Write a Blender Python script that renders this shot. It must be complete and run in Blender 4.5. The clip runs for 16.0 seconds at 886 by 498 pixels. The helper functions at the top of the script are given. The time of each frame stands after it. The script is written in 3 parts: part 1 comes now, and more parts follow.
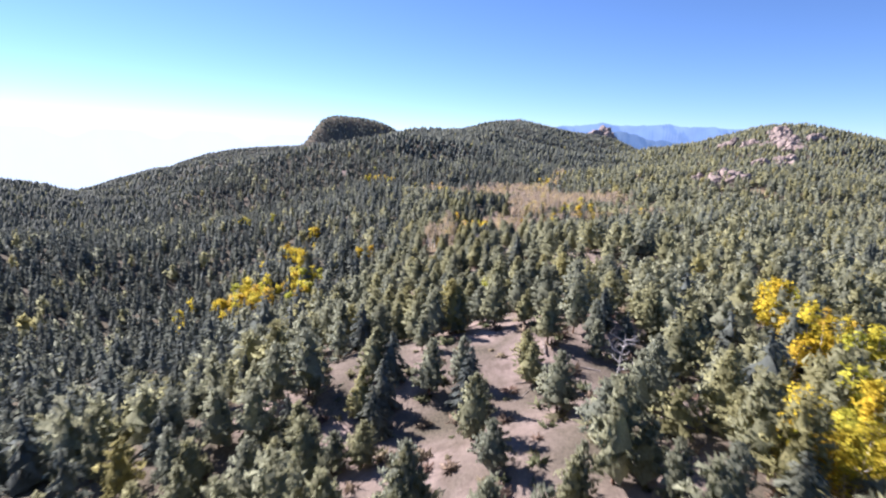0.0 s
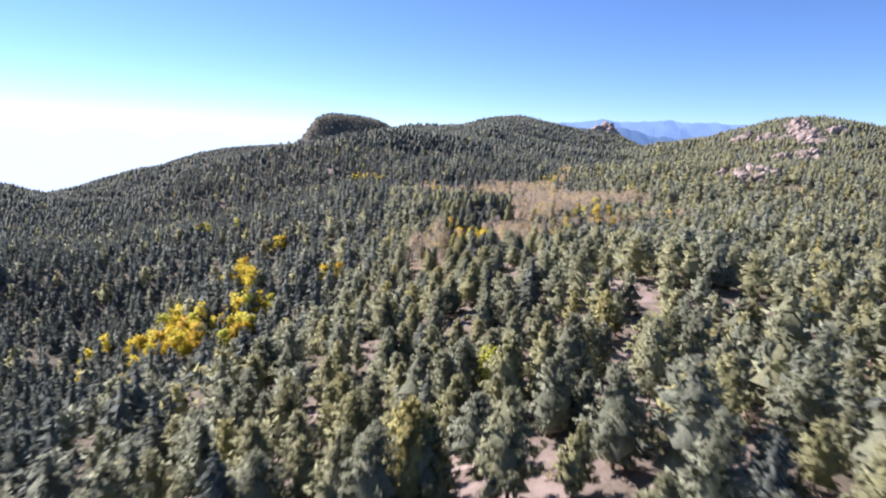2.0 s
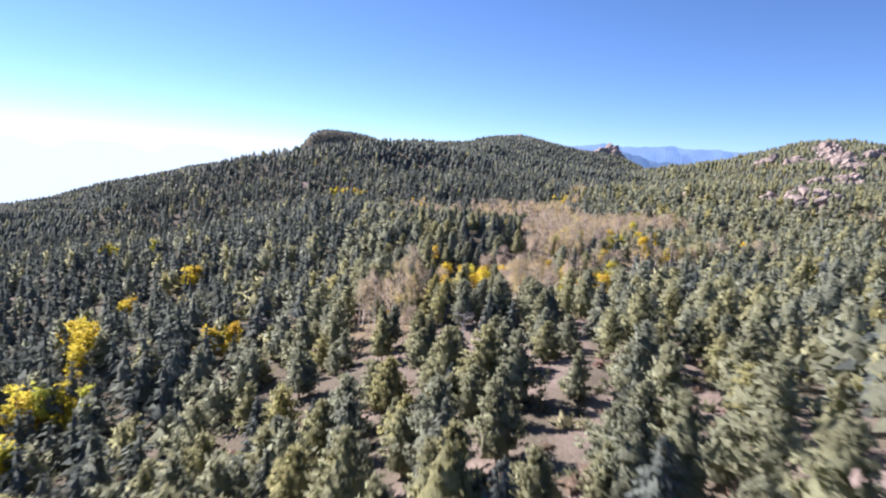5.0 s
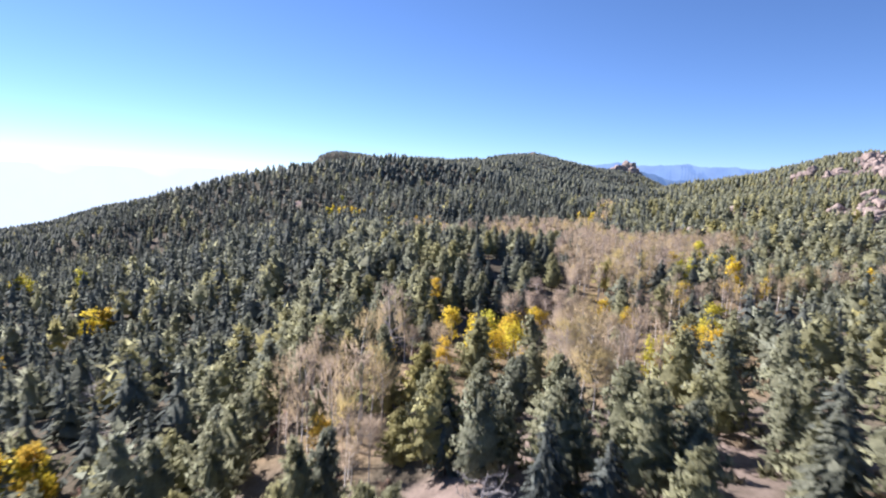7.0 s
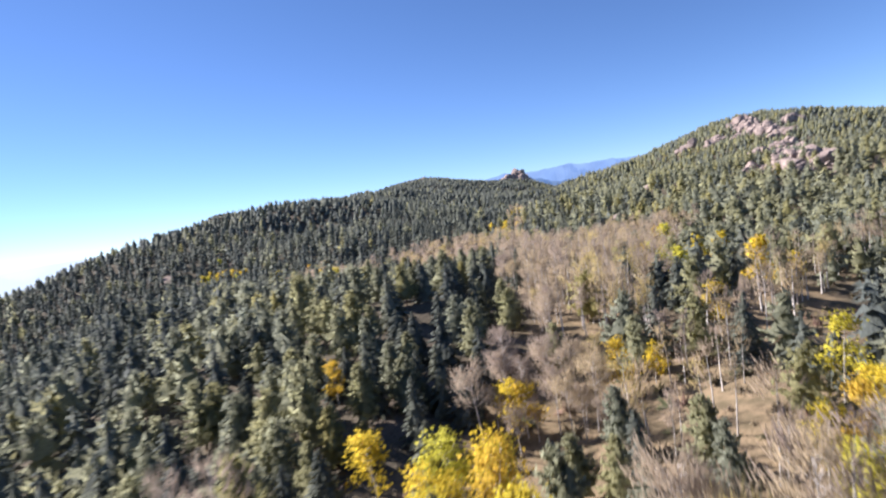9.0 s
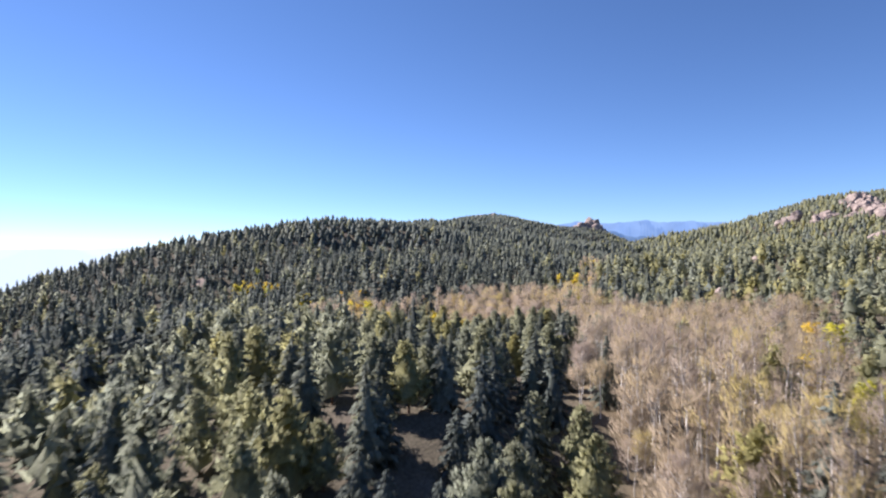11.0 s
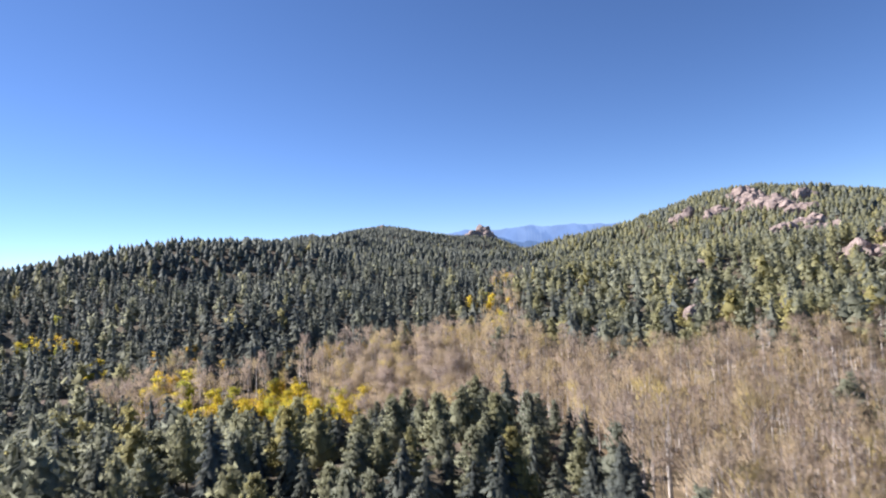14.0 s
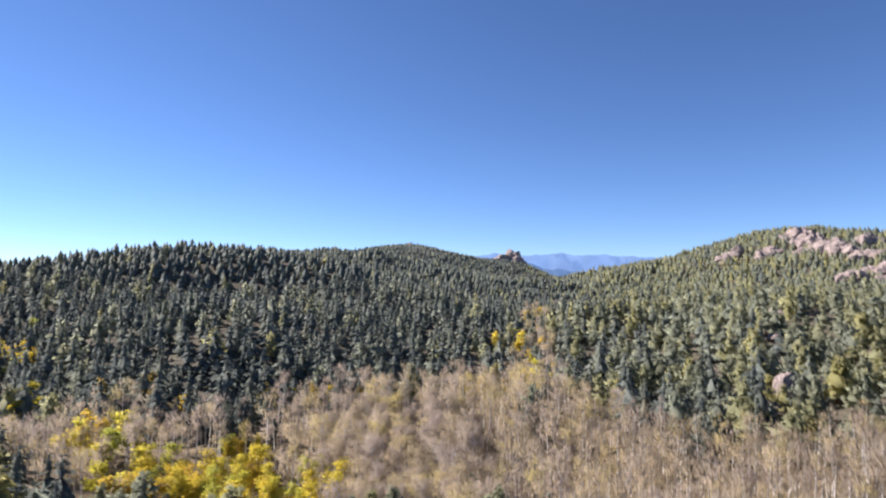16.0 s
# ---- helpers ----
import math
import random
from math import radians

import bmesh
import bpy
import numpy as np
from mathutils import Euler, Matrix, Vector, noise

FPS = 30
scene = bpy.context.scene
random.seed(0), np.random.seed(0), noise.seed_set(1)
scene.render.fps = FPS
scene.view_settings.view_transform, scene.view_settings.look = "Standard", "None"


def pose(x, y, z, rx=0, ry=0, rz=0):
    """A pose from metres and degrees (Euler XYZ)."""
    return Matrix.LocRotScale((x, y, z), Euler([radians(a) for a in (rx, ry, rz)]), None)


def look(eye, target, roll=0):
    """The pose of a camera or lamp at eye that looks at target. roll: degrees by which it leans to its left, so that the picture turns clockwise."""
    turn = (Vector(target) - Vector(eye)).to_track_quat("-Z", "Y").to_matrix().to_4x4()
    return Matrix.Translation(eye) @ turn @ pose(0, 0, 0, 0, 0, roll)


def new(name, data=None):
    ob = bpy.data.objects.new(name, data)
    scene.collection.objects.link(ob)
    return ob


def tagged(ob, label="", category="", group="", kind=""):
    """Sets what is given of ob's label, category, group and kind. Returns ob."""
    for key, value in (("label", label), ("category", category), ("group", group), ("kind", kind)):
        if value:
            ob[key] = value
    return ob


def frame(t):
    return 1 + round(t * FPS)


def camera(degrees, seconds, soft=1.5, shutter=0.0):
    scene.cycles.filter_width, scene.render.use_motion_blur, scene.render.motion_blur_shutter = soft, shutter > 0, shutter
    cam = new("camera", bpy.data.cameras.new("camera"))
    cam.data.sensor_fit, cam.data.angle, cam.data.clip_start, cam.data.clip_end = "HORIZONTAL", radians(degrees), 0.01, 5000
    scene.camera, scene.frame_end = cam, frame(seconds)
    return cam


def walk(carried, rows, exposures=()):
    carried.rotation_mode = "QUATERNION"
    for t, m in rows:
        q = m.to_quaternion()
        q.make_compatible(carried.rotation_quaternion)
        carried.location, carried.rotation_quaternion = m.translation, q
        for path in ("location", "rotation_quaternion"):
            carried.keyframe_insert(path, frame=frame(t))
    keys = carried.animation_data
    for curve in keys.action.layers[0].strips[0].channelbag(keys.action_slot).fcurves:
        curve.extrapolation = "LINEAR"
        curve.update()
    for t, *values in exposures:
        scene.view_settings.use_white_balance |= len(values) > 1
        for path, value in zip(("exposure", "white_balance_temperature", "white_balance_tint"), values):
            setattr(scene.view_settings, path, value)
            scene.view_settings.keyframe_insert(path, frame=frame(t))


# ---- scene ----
cam = camera(75.0, 16.0, soft=2.1, shutter=0.5)
# seconds, place in metres, turn in degrees
PATH = [
    (0.0, 0.51, 2.69, 93.93, 79.23, -2.02, 0.18),
    (0.5, 1.64, 17.6, 93.28, 78.64, -2.05, 0.11),
    (1.0, 2.67, 32.82, 92.31, 78.69, -2.01, -0.01),
    (1.5, 3.74, 48.21, 91.16, 78.88, -1.75, -0.01),
    (2.0, 4.86, 63.67, 89.76, 79.06, -1.68, 0.05),
    (2.5, 6.35, 79.28, 88.11, 79.49, -2.27, -0.29),
    (3.0, 7.49, 94.79, 86.37, 79.62, -2.49, -0.57),
    (3.5, 8.78, 109.95, 84.74, 80.08, -2.94, -1.17),
    (4.0, 9.41, 124.85, 83.35, 80.76, -3.14, -0.97),
    (4.2, 9.64, 130.74, 83.0, 80.63, -3.13, -0.85),
    (6.3, 12.22, 198.67, 74.87, 82.63, -2.88, 1.2),
    (6.5, 12.33, 204.81, 74.58, 82.75, -2.38, 0.78),
    (7.0, 13.22, 219.21, 73.36, 83.29, -2.36, 1.09),
    (7.5, 14.5, 233.43, 72.25, 83.4, -2.17, 1.38),
    (8.0, 14.98, 247.40, 71.13, 84.04, 0.52, 0.21),
    (8.5, 13.93, 261.40, 70.05, 85.41, 8.20, -5.82),
    (9.0, 15.90, 275.40, 69.00, 86.03, 8.60, -9.17),
    (9.5, 20.68, 287.70, 68.60, 89.10, -1.60, -3.95),
    (9.7, 21.40, 292.60, 68.70, 89.15, -2.70, -3.80),
    (11.8, 30.24, 348.19, 70.79, 90.62, 4.48, -4.56),
    (12.0, 31.26, 355.12, 71.03, 90.68, 5.40, -6.14),
    (12.5, 30.36, 370.41, 72.31, 90.69, 6.45, -11.69),
    (13.0, 32.99, 383.37, 72.48, 90.62, 5.49, -14.38),
    (13.5, 35.4, 394.37, 72.89, 90.45, 3.71, -13.83),
    (14.0, 36.9, 404.69, 73.46, 90.77, 3.91, -13.42),
    (14.5, 38.47, 414.53, 73.94, 91.26, 4.03, -13.07),
    (15.0, 40.11, 424.23, 74.57, 91.78, 4.1, -12.75),
    (15.5, 41.86, 433.4, 75.28, 92.39, 4.01, -12.37),
    (16.0, 46.73, 441.36, 75.45, 92.93, -0.21, -10.71),
]
walk(cam, [(t, pose(x, y, z, rx, ry, rz)) for t, x, y, z, rx, ry, rz in PATH],
     exposures=[(0.0, 1.66, 5450, 22), (7.0, 1.60, 5500, 19), (9.5, 1.55, 5550, 18), (12.5, 1.47, 5550, 18), (16.0, 1.43, 5550, 17)])

# ---------------------------------------------------------------- light
SUN_AZIMUTH, SUN_HEIGHT = radians(-55), radians(35)   # from the y axis, clockwise; above the horizon
world = bpy.data.worlds.new("sky")
scene.world = world
world.use_nodes = True
wn = world.node_tree
sky = wn.nodes.new("ShaderNodeTexSky")
sky.sky_type = "NISHITA"
sky.sun_disc = False
sky.sun_elevation = SUN_HEIGHT
sky.sun_rotation = SUN_AZIMUTH
sky.altitude = 2400
sky.air_density = 0.85
sky.dust_density = 0.07
sky.ozone_density = 3.8
wn.links.new(sky.outputs[0], wn.nodes["Background"].inputs[0])
wn.nodes["Background"].inputs[1].default_value = 0.05
sun_lamp = new("sun", bpy.data.lights.new("sun", "SUN"))
sun_lamp.data.energy = 4.4
sun_lamp.data.angle = radians(0.6)
sun_lamp.data.color = (1.0, 0.88, 0.72)
sun_way = Vector((math.sin(SUN_AZIMUTH) * math.cos(SUN_HEIGHT), math.cos(SUN_AZIMUTH) * math.cos(SUN_HEIGHT), math.sin(SUN_HEIGHT)))
sun_lamp.matrix_world = look(sun_way * 500, (0, 0, 0))

# ---------------------------------------------------------------- materials
rng = np.random.default_rng(7)


def material(name, rough=0.8):
    m = bpy.data.materials.new(name)
    m.use_nodes = True
    b = m.node_tree.nodes["Principled BSDF"]
    b.inputs["Roughness"].default_value = rough
    b.inputs["Specular IOR Level"].default_value = 0.06
    return m, m.node_tree, b


def ramp(nt, stops, source):
    r = nt.nodes.new("ShaderNodeValToRGB")
    while len(r.color_ramp.elements) < len(stops):
        r.color_ramp.elements.new(0.5)
    for e, (p, c) in zip(r.color_ramp.elements, stops):
        e.position, e.color = p, (*c, 1)
    nt.links.new(source, r.inputs[0])
    return r.outputs[0]


def noise_tex(nt, scale, detail=4.0, rough=0.6, coords=None):
    if coords is None:
        coords = nt.nodes.new("ShaderNodeNewGeometry").outputs["Position"]
    n = nt.nodes.new("ShaderNodeTexNoise")
    n.inputs["Scale"].default_value, n.inputs["Detail"].default_value, n.inputs["Roughness"].default_value = scale, detail, rough
    nt.links.new(coords, n.inputs["Vector"])
    return n.outputs["Fac"]


def mixed(nt, fac, a, b):
    n = nt.nodes.new("ShaderNodeMix")
    n.data_type = "RGBA"
    for slot, v in ((0, fac), (6, a), (7, b)):
        if isinstance(v, (int, float)):
            n.inputs[slot].default_value = v
        elif isinstance(v, tuple):
            n.inputs[slot].default_value = (*v, 1)
        else:
            nt.links.new(v, n.inputs[slot])
    return n.outputs[2]


def bump(nt, b, height, strength, distance):
    n = nt.nodes.new("ShaderNodeBump")
    n.inputs["Strength"].default_value, n.inputs["Distance"].default_value = strength, distance
    nt.links.new(height, n.inputs["Height"])
    nt.links.new(n.outputs[0], b.inputs["Normal"])


def foliage(name, stops, joined, through_light=0.6, grain=3.2, calm=1.0):
    """Leaves or needles: each tree has its own tint, each spray varies round it."""
    m, nt, b = material(name, 0.65)
    if joined:
        at = nt.nodes.new("ShaderNodeAttribute")
        at.attribute_name = "tint"
        tint = at.outputs["Fac"]
    else:
        tint = nt.nodes.new("ShaderNodeObjectInfo").outputs["Random"]
    base = ramp(nt, stops, tint)
    isle = nt.nodes.new("ShaderNodeNewGeometry").outputs["Random Per Island"]
    vary = nt.nodes.new("ShaderNodeMapRange")
    vary.inputs["To Min"].default_value, vary.inputs["To Max"].default_value = 1 - 0.26 * calm, 1 + 0.26 * calm
    nt.links.new(isle, vary.inputs["Value"])
    fine = noise_tex(nt, grain, 3, 0.7)
    tuft = nt.nodes.new("ShaderNodeMapRange")
    for slot, val in (("From Min", 0.3), ("From Max", 0.7), ("To Min", 1 - 0.42 * calm), ("To Max", 1 + 0.38 * calm)):
        tuft.inputs[slot].default_value = val
    nt.links.new(fine, tuft.inputs["Value"])
    both = nt.nodes.new("ShaderNodeMath")
    both.operation = "MULTIPLY"
    nt.links.new(vary.outputs[0], both.inputs[0])
    nt.links.new(tuft.outputs[0], both.inputs[1])
    bump(nt, b, fine, 0.7, 0.25)
    mul = nt.nodes.new("ShaderNodeVectorMath")
    mul.operation = "SCALE"
    nt.links.new(base, mul.inputs[0])
    nt.links.new(both.outputs[0], mul.inputs["Scale"])
    nt.links.new(mul.outputs[0], b.inputs["Base Color"])
    tr = nt.nodes.new("ShaderNodeBsdfTranslucent")
    nt.links.new(mul.outputs[0], tr.inputs["Color"])
    mx = nt.nodes.new("ShaderNodeMixShader")
    mx.inputs[0].default_value = through_light
    nt.links.new(b.outputs[0], mx.inputs[1])
    nt.links.new(tr.outputs[0], mx.inputs[2])
    nt.links.new(mx.outputs[0], nt.nodes["Material Output"].inputs["Surface"])
    return m


PINE_STOPS = [(0.0, (0.280, 0.298, 0.225)), (0.3, (0.315, 0.325, 0.222)), (0.65, (0.350, 0.350, 0.208)), (0.93, (0.380, 0.366, 0.185)), (1.0, (0.42, 0.385, 0.16))]
FIR_STOPS = [(0.0, (0.143, 0.160, 0.142)), (0.5, (0.174, 0.190, 0.155)), (0.85, (0.208, 0.218, 0.158)), (1.0, (0.224, 0.240, 0.200))]
GOLD_STOPS = [(0.0, (0.66, 0.45, 0.06)), (0.3, (0.71, 0.53, 0.04)), (0.7, (0.70, 0.59, 0.06)), (1.0, (0.52, 0.54, 0.08))]
TWIG_STOPS = [(0.0, (0.45, 0.365, 0.30)), (0.4, (0.53, 0.430, 0.315)), (0.8, (0.58, 0.465, 0.285)), (1.0, (0.62, 0.51, 0.20))]
SHRUB_STOPS = [(0.0, (0.20, 0.22, 0.12)), (0.4, (0.29, 0.27, 0.16)), (0.75, (0.35, 0.28, 0.20)), (1.0, (0.30, 0.20, 0.16))]
pine_leaf, pine_leaf_j = foliage("pine_needles", PINE_STOPS, False, 0.6, calm=0.6), foliage("pine_needles_woods", PINE_STOPS, True, 0.6, calm=0.6)
fir_leaf, fir_leaf_j = foliage("fir_needles", FIR_STOPS, False, 0.4, calm=0.6), foliage("fir_needles_woods", FIR_STOPS, True, 0.4, calm=0.6)
gold_leaf, gold_leaf_j = foliage("aspen_leaves", GOLD_STOPS, False, 0.4), foliage("aspen_leaves_woods", GOLD_STOPS, True, 0.4)
twig_mat, twig_mat_j = foliage("aspen_twigs", TWIG_STOPS, False, 0.45, calm=0.45), foliage("aspen_twigs_woods", TWIG_STOPS, True, 0.45, calm=0.35)
shrub_mat, shrub_mat_j = foliage("shrub_leaves", SHRUB_STOPS, False), foliage("shrub_leaves_wide", SHRUB_STOPS, True)


def bark(name, dark, light, scale):
    m, nt, b = material(name, 0.9)
    n = noise_tex(nt, scale, 3)
    nt.links.new(ramp(nt, [(0.3, dark), (0.65, light)], n), b.inputs["Base Color"])
    bump(nt, b, n, 0.6, 0.03)
    return m


pine_bark = bark("pine_bark", (0.07, 0.045, 0.032), (0.20, 0.125, 0.085), 5)
fir_bark = bark("fir_bark", (0.05, 0.04, 0.035), (0.13, 0.10, 0.085), 5)
aspen_bark = bark("aspen_bark", (0.48, 0.44, 0.39), (0.74, 0.70, 0.64), 3)
dead_bark = bark("weathered_wood", (0.28, 0.255, 0.24), (0.54, 0.505, 0.48), 4)
log_bark = bark("fallen_wood", (0.16, 0.13, 0.11), (0.40, 0.35, 0.31), 4)

# ground: pinkish gravel, brown litter, dry grass
ground_mat, nt, b = material("ground", 0.95)
n1, n2, n3 = noise_tex(nt, 0.035, 5, 0.6), noise_tex(nt, 0.35, 6, 0.7), noise_tex(nt, 2.5, 5, 0.7)
soil = ramp(nt, [(0.36, (0.21, 0.160, 0.135)), (0.5, (0.34, 0.262, 0.225)), (0.66, (0.44, 0.345, 0.300))], n2)
litter = ramp(nt, [(0.35, (0.070, 0.062, 0.045)), (0.62, (0.165, 0.140, 0.100))], n3)
open_ground = mixed(nt, ramp(nt, [(0.55, (0, 0, 0)), (0.75, (0.4, 0.4, 0.4))], n1), litter, soil)
grass_col = ramp(nt, [(0.35, (0.15, 0.12, 0.07)), (0.6, (0.30, 0.225, 0.135))], n2)
at = nt.nodes.new("ShaderNodeAttribute")
at.attribute_name = "meadow"
at2 = nt.nodes.new("ShaderNodeAttribute")
at2.attribute_name = "bare"
cover = mixed(nt, at.outputs["Fac"], open_ground, grass_col)
cover = mixed(nt, at2.outputs["Fac"], cover, soil)
nt.links.new(cover, b.inputs["Base Color"])
bump(nt, b, n3, 0.8, 0.25)

# pink granite
rock_mat, nt, b = material("granite", 0.9)
r1, r2 = noise_tex(nt, 0.22, 6, 0.65), noise_tex(nt, 1.6, 6, 0.7)
stone_col = ramp(nt, [(0.3, (0.20, 0.155, 0.135)), (0.5, (0.37, 0.29, 0.245)), (0.7, (0.50, 0.405, 0.345))], r1)
lichen = ramp(nt, [(0.42, (0.09, 0.08, 0.075)), (0.6, (0.45, 0.355, 0.305))], r2)
nt.links.new(mixed(nt, 0.5, stone_col, lichen), b.inputs["Base Color"])
bump(nt, b, r2, 0.9, 0.5)


# distance haze as emission: the haze colour glows over a near-black base
def far_haze_glow(name, colour, glow, vary=0.12):
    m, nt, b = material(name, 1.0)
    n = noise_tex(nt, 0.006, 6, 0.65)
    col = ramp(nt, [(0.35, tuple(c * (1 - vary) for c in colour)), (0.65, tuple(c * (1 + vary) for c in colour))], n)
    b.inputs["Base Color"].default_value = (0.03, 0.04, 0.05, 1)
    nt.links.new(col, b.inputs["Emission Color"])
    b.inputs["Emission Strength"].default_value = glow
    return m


# ---------------------------------------------------------------- the land
# hills and hollows: centre x, y, half widths along x and y, height
NEAR_HILLS = [
    (32, 150, 76, 150, 18.9),
    (0, -60, 180, 160, 25.6),
    (-110, 250, 80, 110, -23.5),
    (10, 330, 70, 70, 6.4),
    (150, 250, 110, 150, 19.4),
    (-75, 290, 40, 45, 15.3),
    (15, 395, 40, 40, 7.4),
    (126, 240, 55, 55, -2.6),
    (120, 370, 45, 45, -6.6),
    (30, 330, 28, 28, -7.9),
    (60, 300, 30, 40, -3.9),
]
VALLEY_HILLS = [
    (70, 430, 90, 90, 9.6),
    (90, 570, 80, 80, 4.0),
    (-60, 710, 90, 90, 35.7),
    (0, 850, 150, 140, 45.1),
    (-150, 850, 100, 110, 13.3),
    (30, 1120, 260, 200, 61.5),
    (-60, 520, 100, 100, 11.9),
    (-50, 440, 50, 50, 12.2),
    (150, 475, 38, 38, -2.3),
    (40, 680, 50, 50, 8.2),
    (170, 560, 40, 40, 1.1),
    (-80, 690, 60, 60, -20.4),
    (165, 600, 30, 30, 1.4),
    (-120, 900, 110, 100, 17.2),
    (-30, 780, 80, 80, -28.1),
]
LEFT_HILLS = [
    (-190, 900, 110, 110, -5.0),
    (-230, 560, 170, 200, -15.0),
    (-430, 650, 220, 300, -41.9),
    (-260, 1050, 160, 160, 49.3),
    (-400, 1050, 220, 220, -59.9),
    (-950, 1350, 200, 200, -49.9),
    (-620, 1080, 180, 160, -42.9),
    (-300, 820, 120, 120, 17.0),
    (-210, 650, 90, 90, -5.4),
    (-180, 300, 70, 70, -13.1),
    (-300, 1300, 140, 140, -0.7),
    (-430, 1000, 110, 110, -2.9),
    (-750, 1250, 150, 150, -45.2),
    (-920, 1050, 160, 160, -41.5),
    (-450, 800, 110, 110, 2.4),
    (-260, 840, 110, 110, 25.1),
    (-170, 1000, 90, 90, -32.0),
]
RIGHT_HILLS = [
    (200, 620, 80, 90, 5.0),
    (265, 560, 80, 60, 8.0),
    (240, 740, 130, 130, 21.2),
    (280, 900, 170, 150, -21.0),
    (235, 420, 100, 110, 5.9),
    (600, 1020, 260, 240, 69.3),
    (660, 1290, 260, 240, 19.3),
    (720, 920, 140, 140, 20.4),
    (400, 650, 180, 220, 32.7),
    (400, 1080, 120, 140, -16.7),
    (330, 760, 110, 110, -10.0),
    (480, 880, 120, 110, 8.3),
    (430, 1250, 140, 140, 26.0),
    (300, 1400, 130, 160, -55.8),
    (640, 1120, 120, 110, 29.9),
    (800, 1100, 140, 160, 12.1),
]
FAR_HILLS = [
    (230, 1950, 300, 380, 122.8),
    (60, 1500, 330, 260, 51.9),
    (545, 2000, 130, 200, 43.8),
    (430, 1600, 130, 260, -24.5),
    (-800, 1520, 180, 180, -22.7),
    (-620, 1620, 180, 160, -16.5),
    (-450, 1560, 160, 160, -3.9),
    (-100, 1450, 150, 150, 25.8),
    (130, 1720, 150, 150, -2.9),
    (700, 1450, 160, 160, -3.1),
    (-1100, 1500, 200, 250, -51.5),
    (-1000, 1900, 300, 300, -55.5),
    (-700, 2000, 220, 220, -23.4),
    (-480, 2150, 200, 200, -10.3),
    (-250, 2200, 200, 200, -0.6),
    (-1250, 1500, 250, 300, -45.2),
]
HILLS = NEAR_HILLS + VALLEY_HILLS + LEFT_HILLS + RIGHT_HILLS + FAR_HILLS

WAVES = [(rng.uniform(0, 2 * np.pi), 2 * np.pi / L, rng.uniform(0, 2 * np.pi), 0.013 * L) for L in (130, 96, 71, 55, 41, 30, 22, 16, 12)]


def ground_height(x, y):
    x, y = np.asarray(x, float), np.asarray(y, float)
    z = np.full(x.shape, 30.0)
    for cx, cy, rx, ry, h in HILLS:
        z = z + h * np.exp(-((x - cx) / rx) ** 2 - ((y - cy) / ry) ** 2)
    z = z - 600.0 / (1 + np.exp((x + 1250) / 100.0))     # the land falls away to the plains
    # the far table mountain: a steep western edge, a top that sinks to the east
    top = 152 - 0.03 * np.clip(x + 560, -40, 400)
    z = z + top / (1 + np.exp(-(x + 615) / 22.0)) / (1 + np.exp((x + 200) / 60.0)) * np.exp(-((y - 2830) / 170.0) ** 4)
    for a, k, p, h in WAVES:
        z = z + h * np.sin(k * (x * np.cos(a) + y * np.sin(a)) + p + 0.8 * np.sin(0.4 * k * (y * np.cos(a) - x * np.sin(a))))
    return z


def near_line(x, y, pts):
    """Distance from a line of points in the plan."""
    best = np.full(np.shape(x), 1e9)
    for (ax, ay), (bx, by) in zip(pts[:-1], pts[1:]):
        dx, dy = bx - ax, by - ay
        u = np.clip(((x - ax) * dx + (y - ay) * dy) / (dx * dx + dy * dy), 0, 1)
        best = np.minimum(best, np.hypot(x - ax - u * dx, y - ay - u * dy))
    return best


def inside(x, y, pts):
    res = np.zeros(np.shape(x), bool)
    for (ax, ay), (bx, by) in zip(pts, pts[1:] + pts[:1]):
        if ay != by:
            res ^= ((ay > y) != (by > y)) & (x < (bx - ax) * (y - ay) / (by - ay) + ax)
    return res


def in_spots(x, y, spots):
    res = np.zeros(np.shape(x), bool)
    for cx, cy, rad in spots:
        res |= np.hypot(x - cx, y - cy) < rad
    return res


def patchy(x, y, size, seed):
    r = np.random.default_rng(seed)
    s = np.zeros(np.shape(x))
    for i in range(6):
        a, p, k = r.uniform(0, 6.28), r.uniform(0, 6.28), 2 * np.pi / (size * r.uniform(0.6, 1.6))
        s = s + np.sin(k * (x * np.cos(a) + y * np.sin(a)) + p)
    return s / 3.0


ASPEN_FIELD = [(42, 366), (48, 391), (47, 404), (52, 418), (63, 436), (68, 452), (75, 485), (78, 500), (66, 518), (50, 530), (36, 540), (20, 545), (0, 550), (-22, 576),
               (-22, 592), (-9, 606), (10, 594), (25, 602), (38, 586), (60, 586), (76, 590), (88, 602), (100, 596), (106, 576), (110, 556), (118, 545), (130, 540), (150, 536), (168, 512)]
ASPEN_FIELD += [(158, 500), (138, 498), (122, 486), (110, 468), (95, 445), (90, 425), (82, 404), (84, 392), (72, 374), (58, 366)]
SOUTH_CLUMPS = [(-2, 298, 6), (4, 310, 5), (11, 304, 4), (1, 284, 6), (-6, 288, 4), (4, 276, 4), (34, 353, 6), (41, 349, 6), (43, 338, 5), (36, 342, 6), (55, 348, 4), (58, 341, 4), (28, 294, 4), (34, 300, 5), (42, 306, 5), (31, 283, 4)]
SOUTH_CLUMPS += [(48, 330, 4), (66, 352, 5), (74, 356, 5), (82, 362, 6), (92, 368, 5), (102, 374, 5), (112, 380, 5), (122, 382, 5), (132, 384, 5), (144, 386, 5), (60, 364, 5), (74, 380, 5), (50, 318, 3)]
GLADE = [(0, 296), (8, 322), (24, 350), (34, 368), (60, 366), (90, 376), (98, 364), (84, 338), (64, 304), (44, 290), (24, 290)]
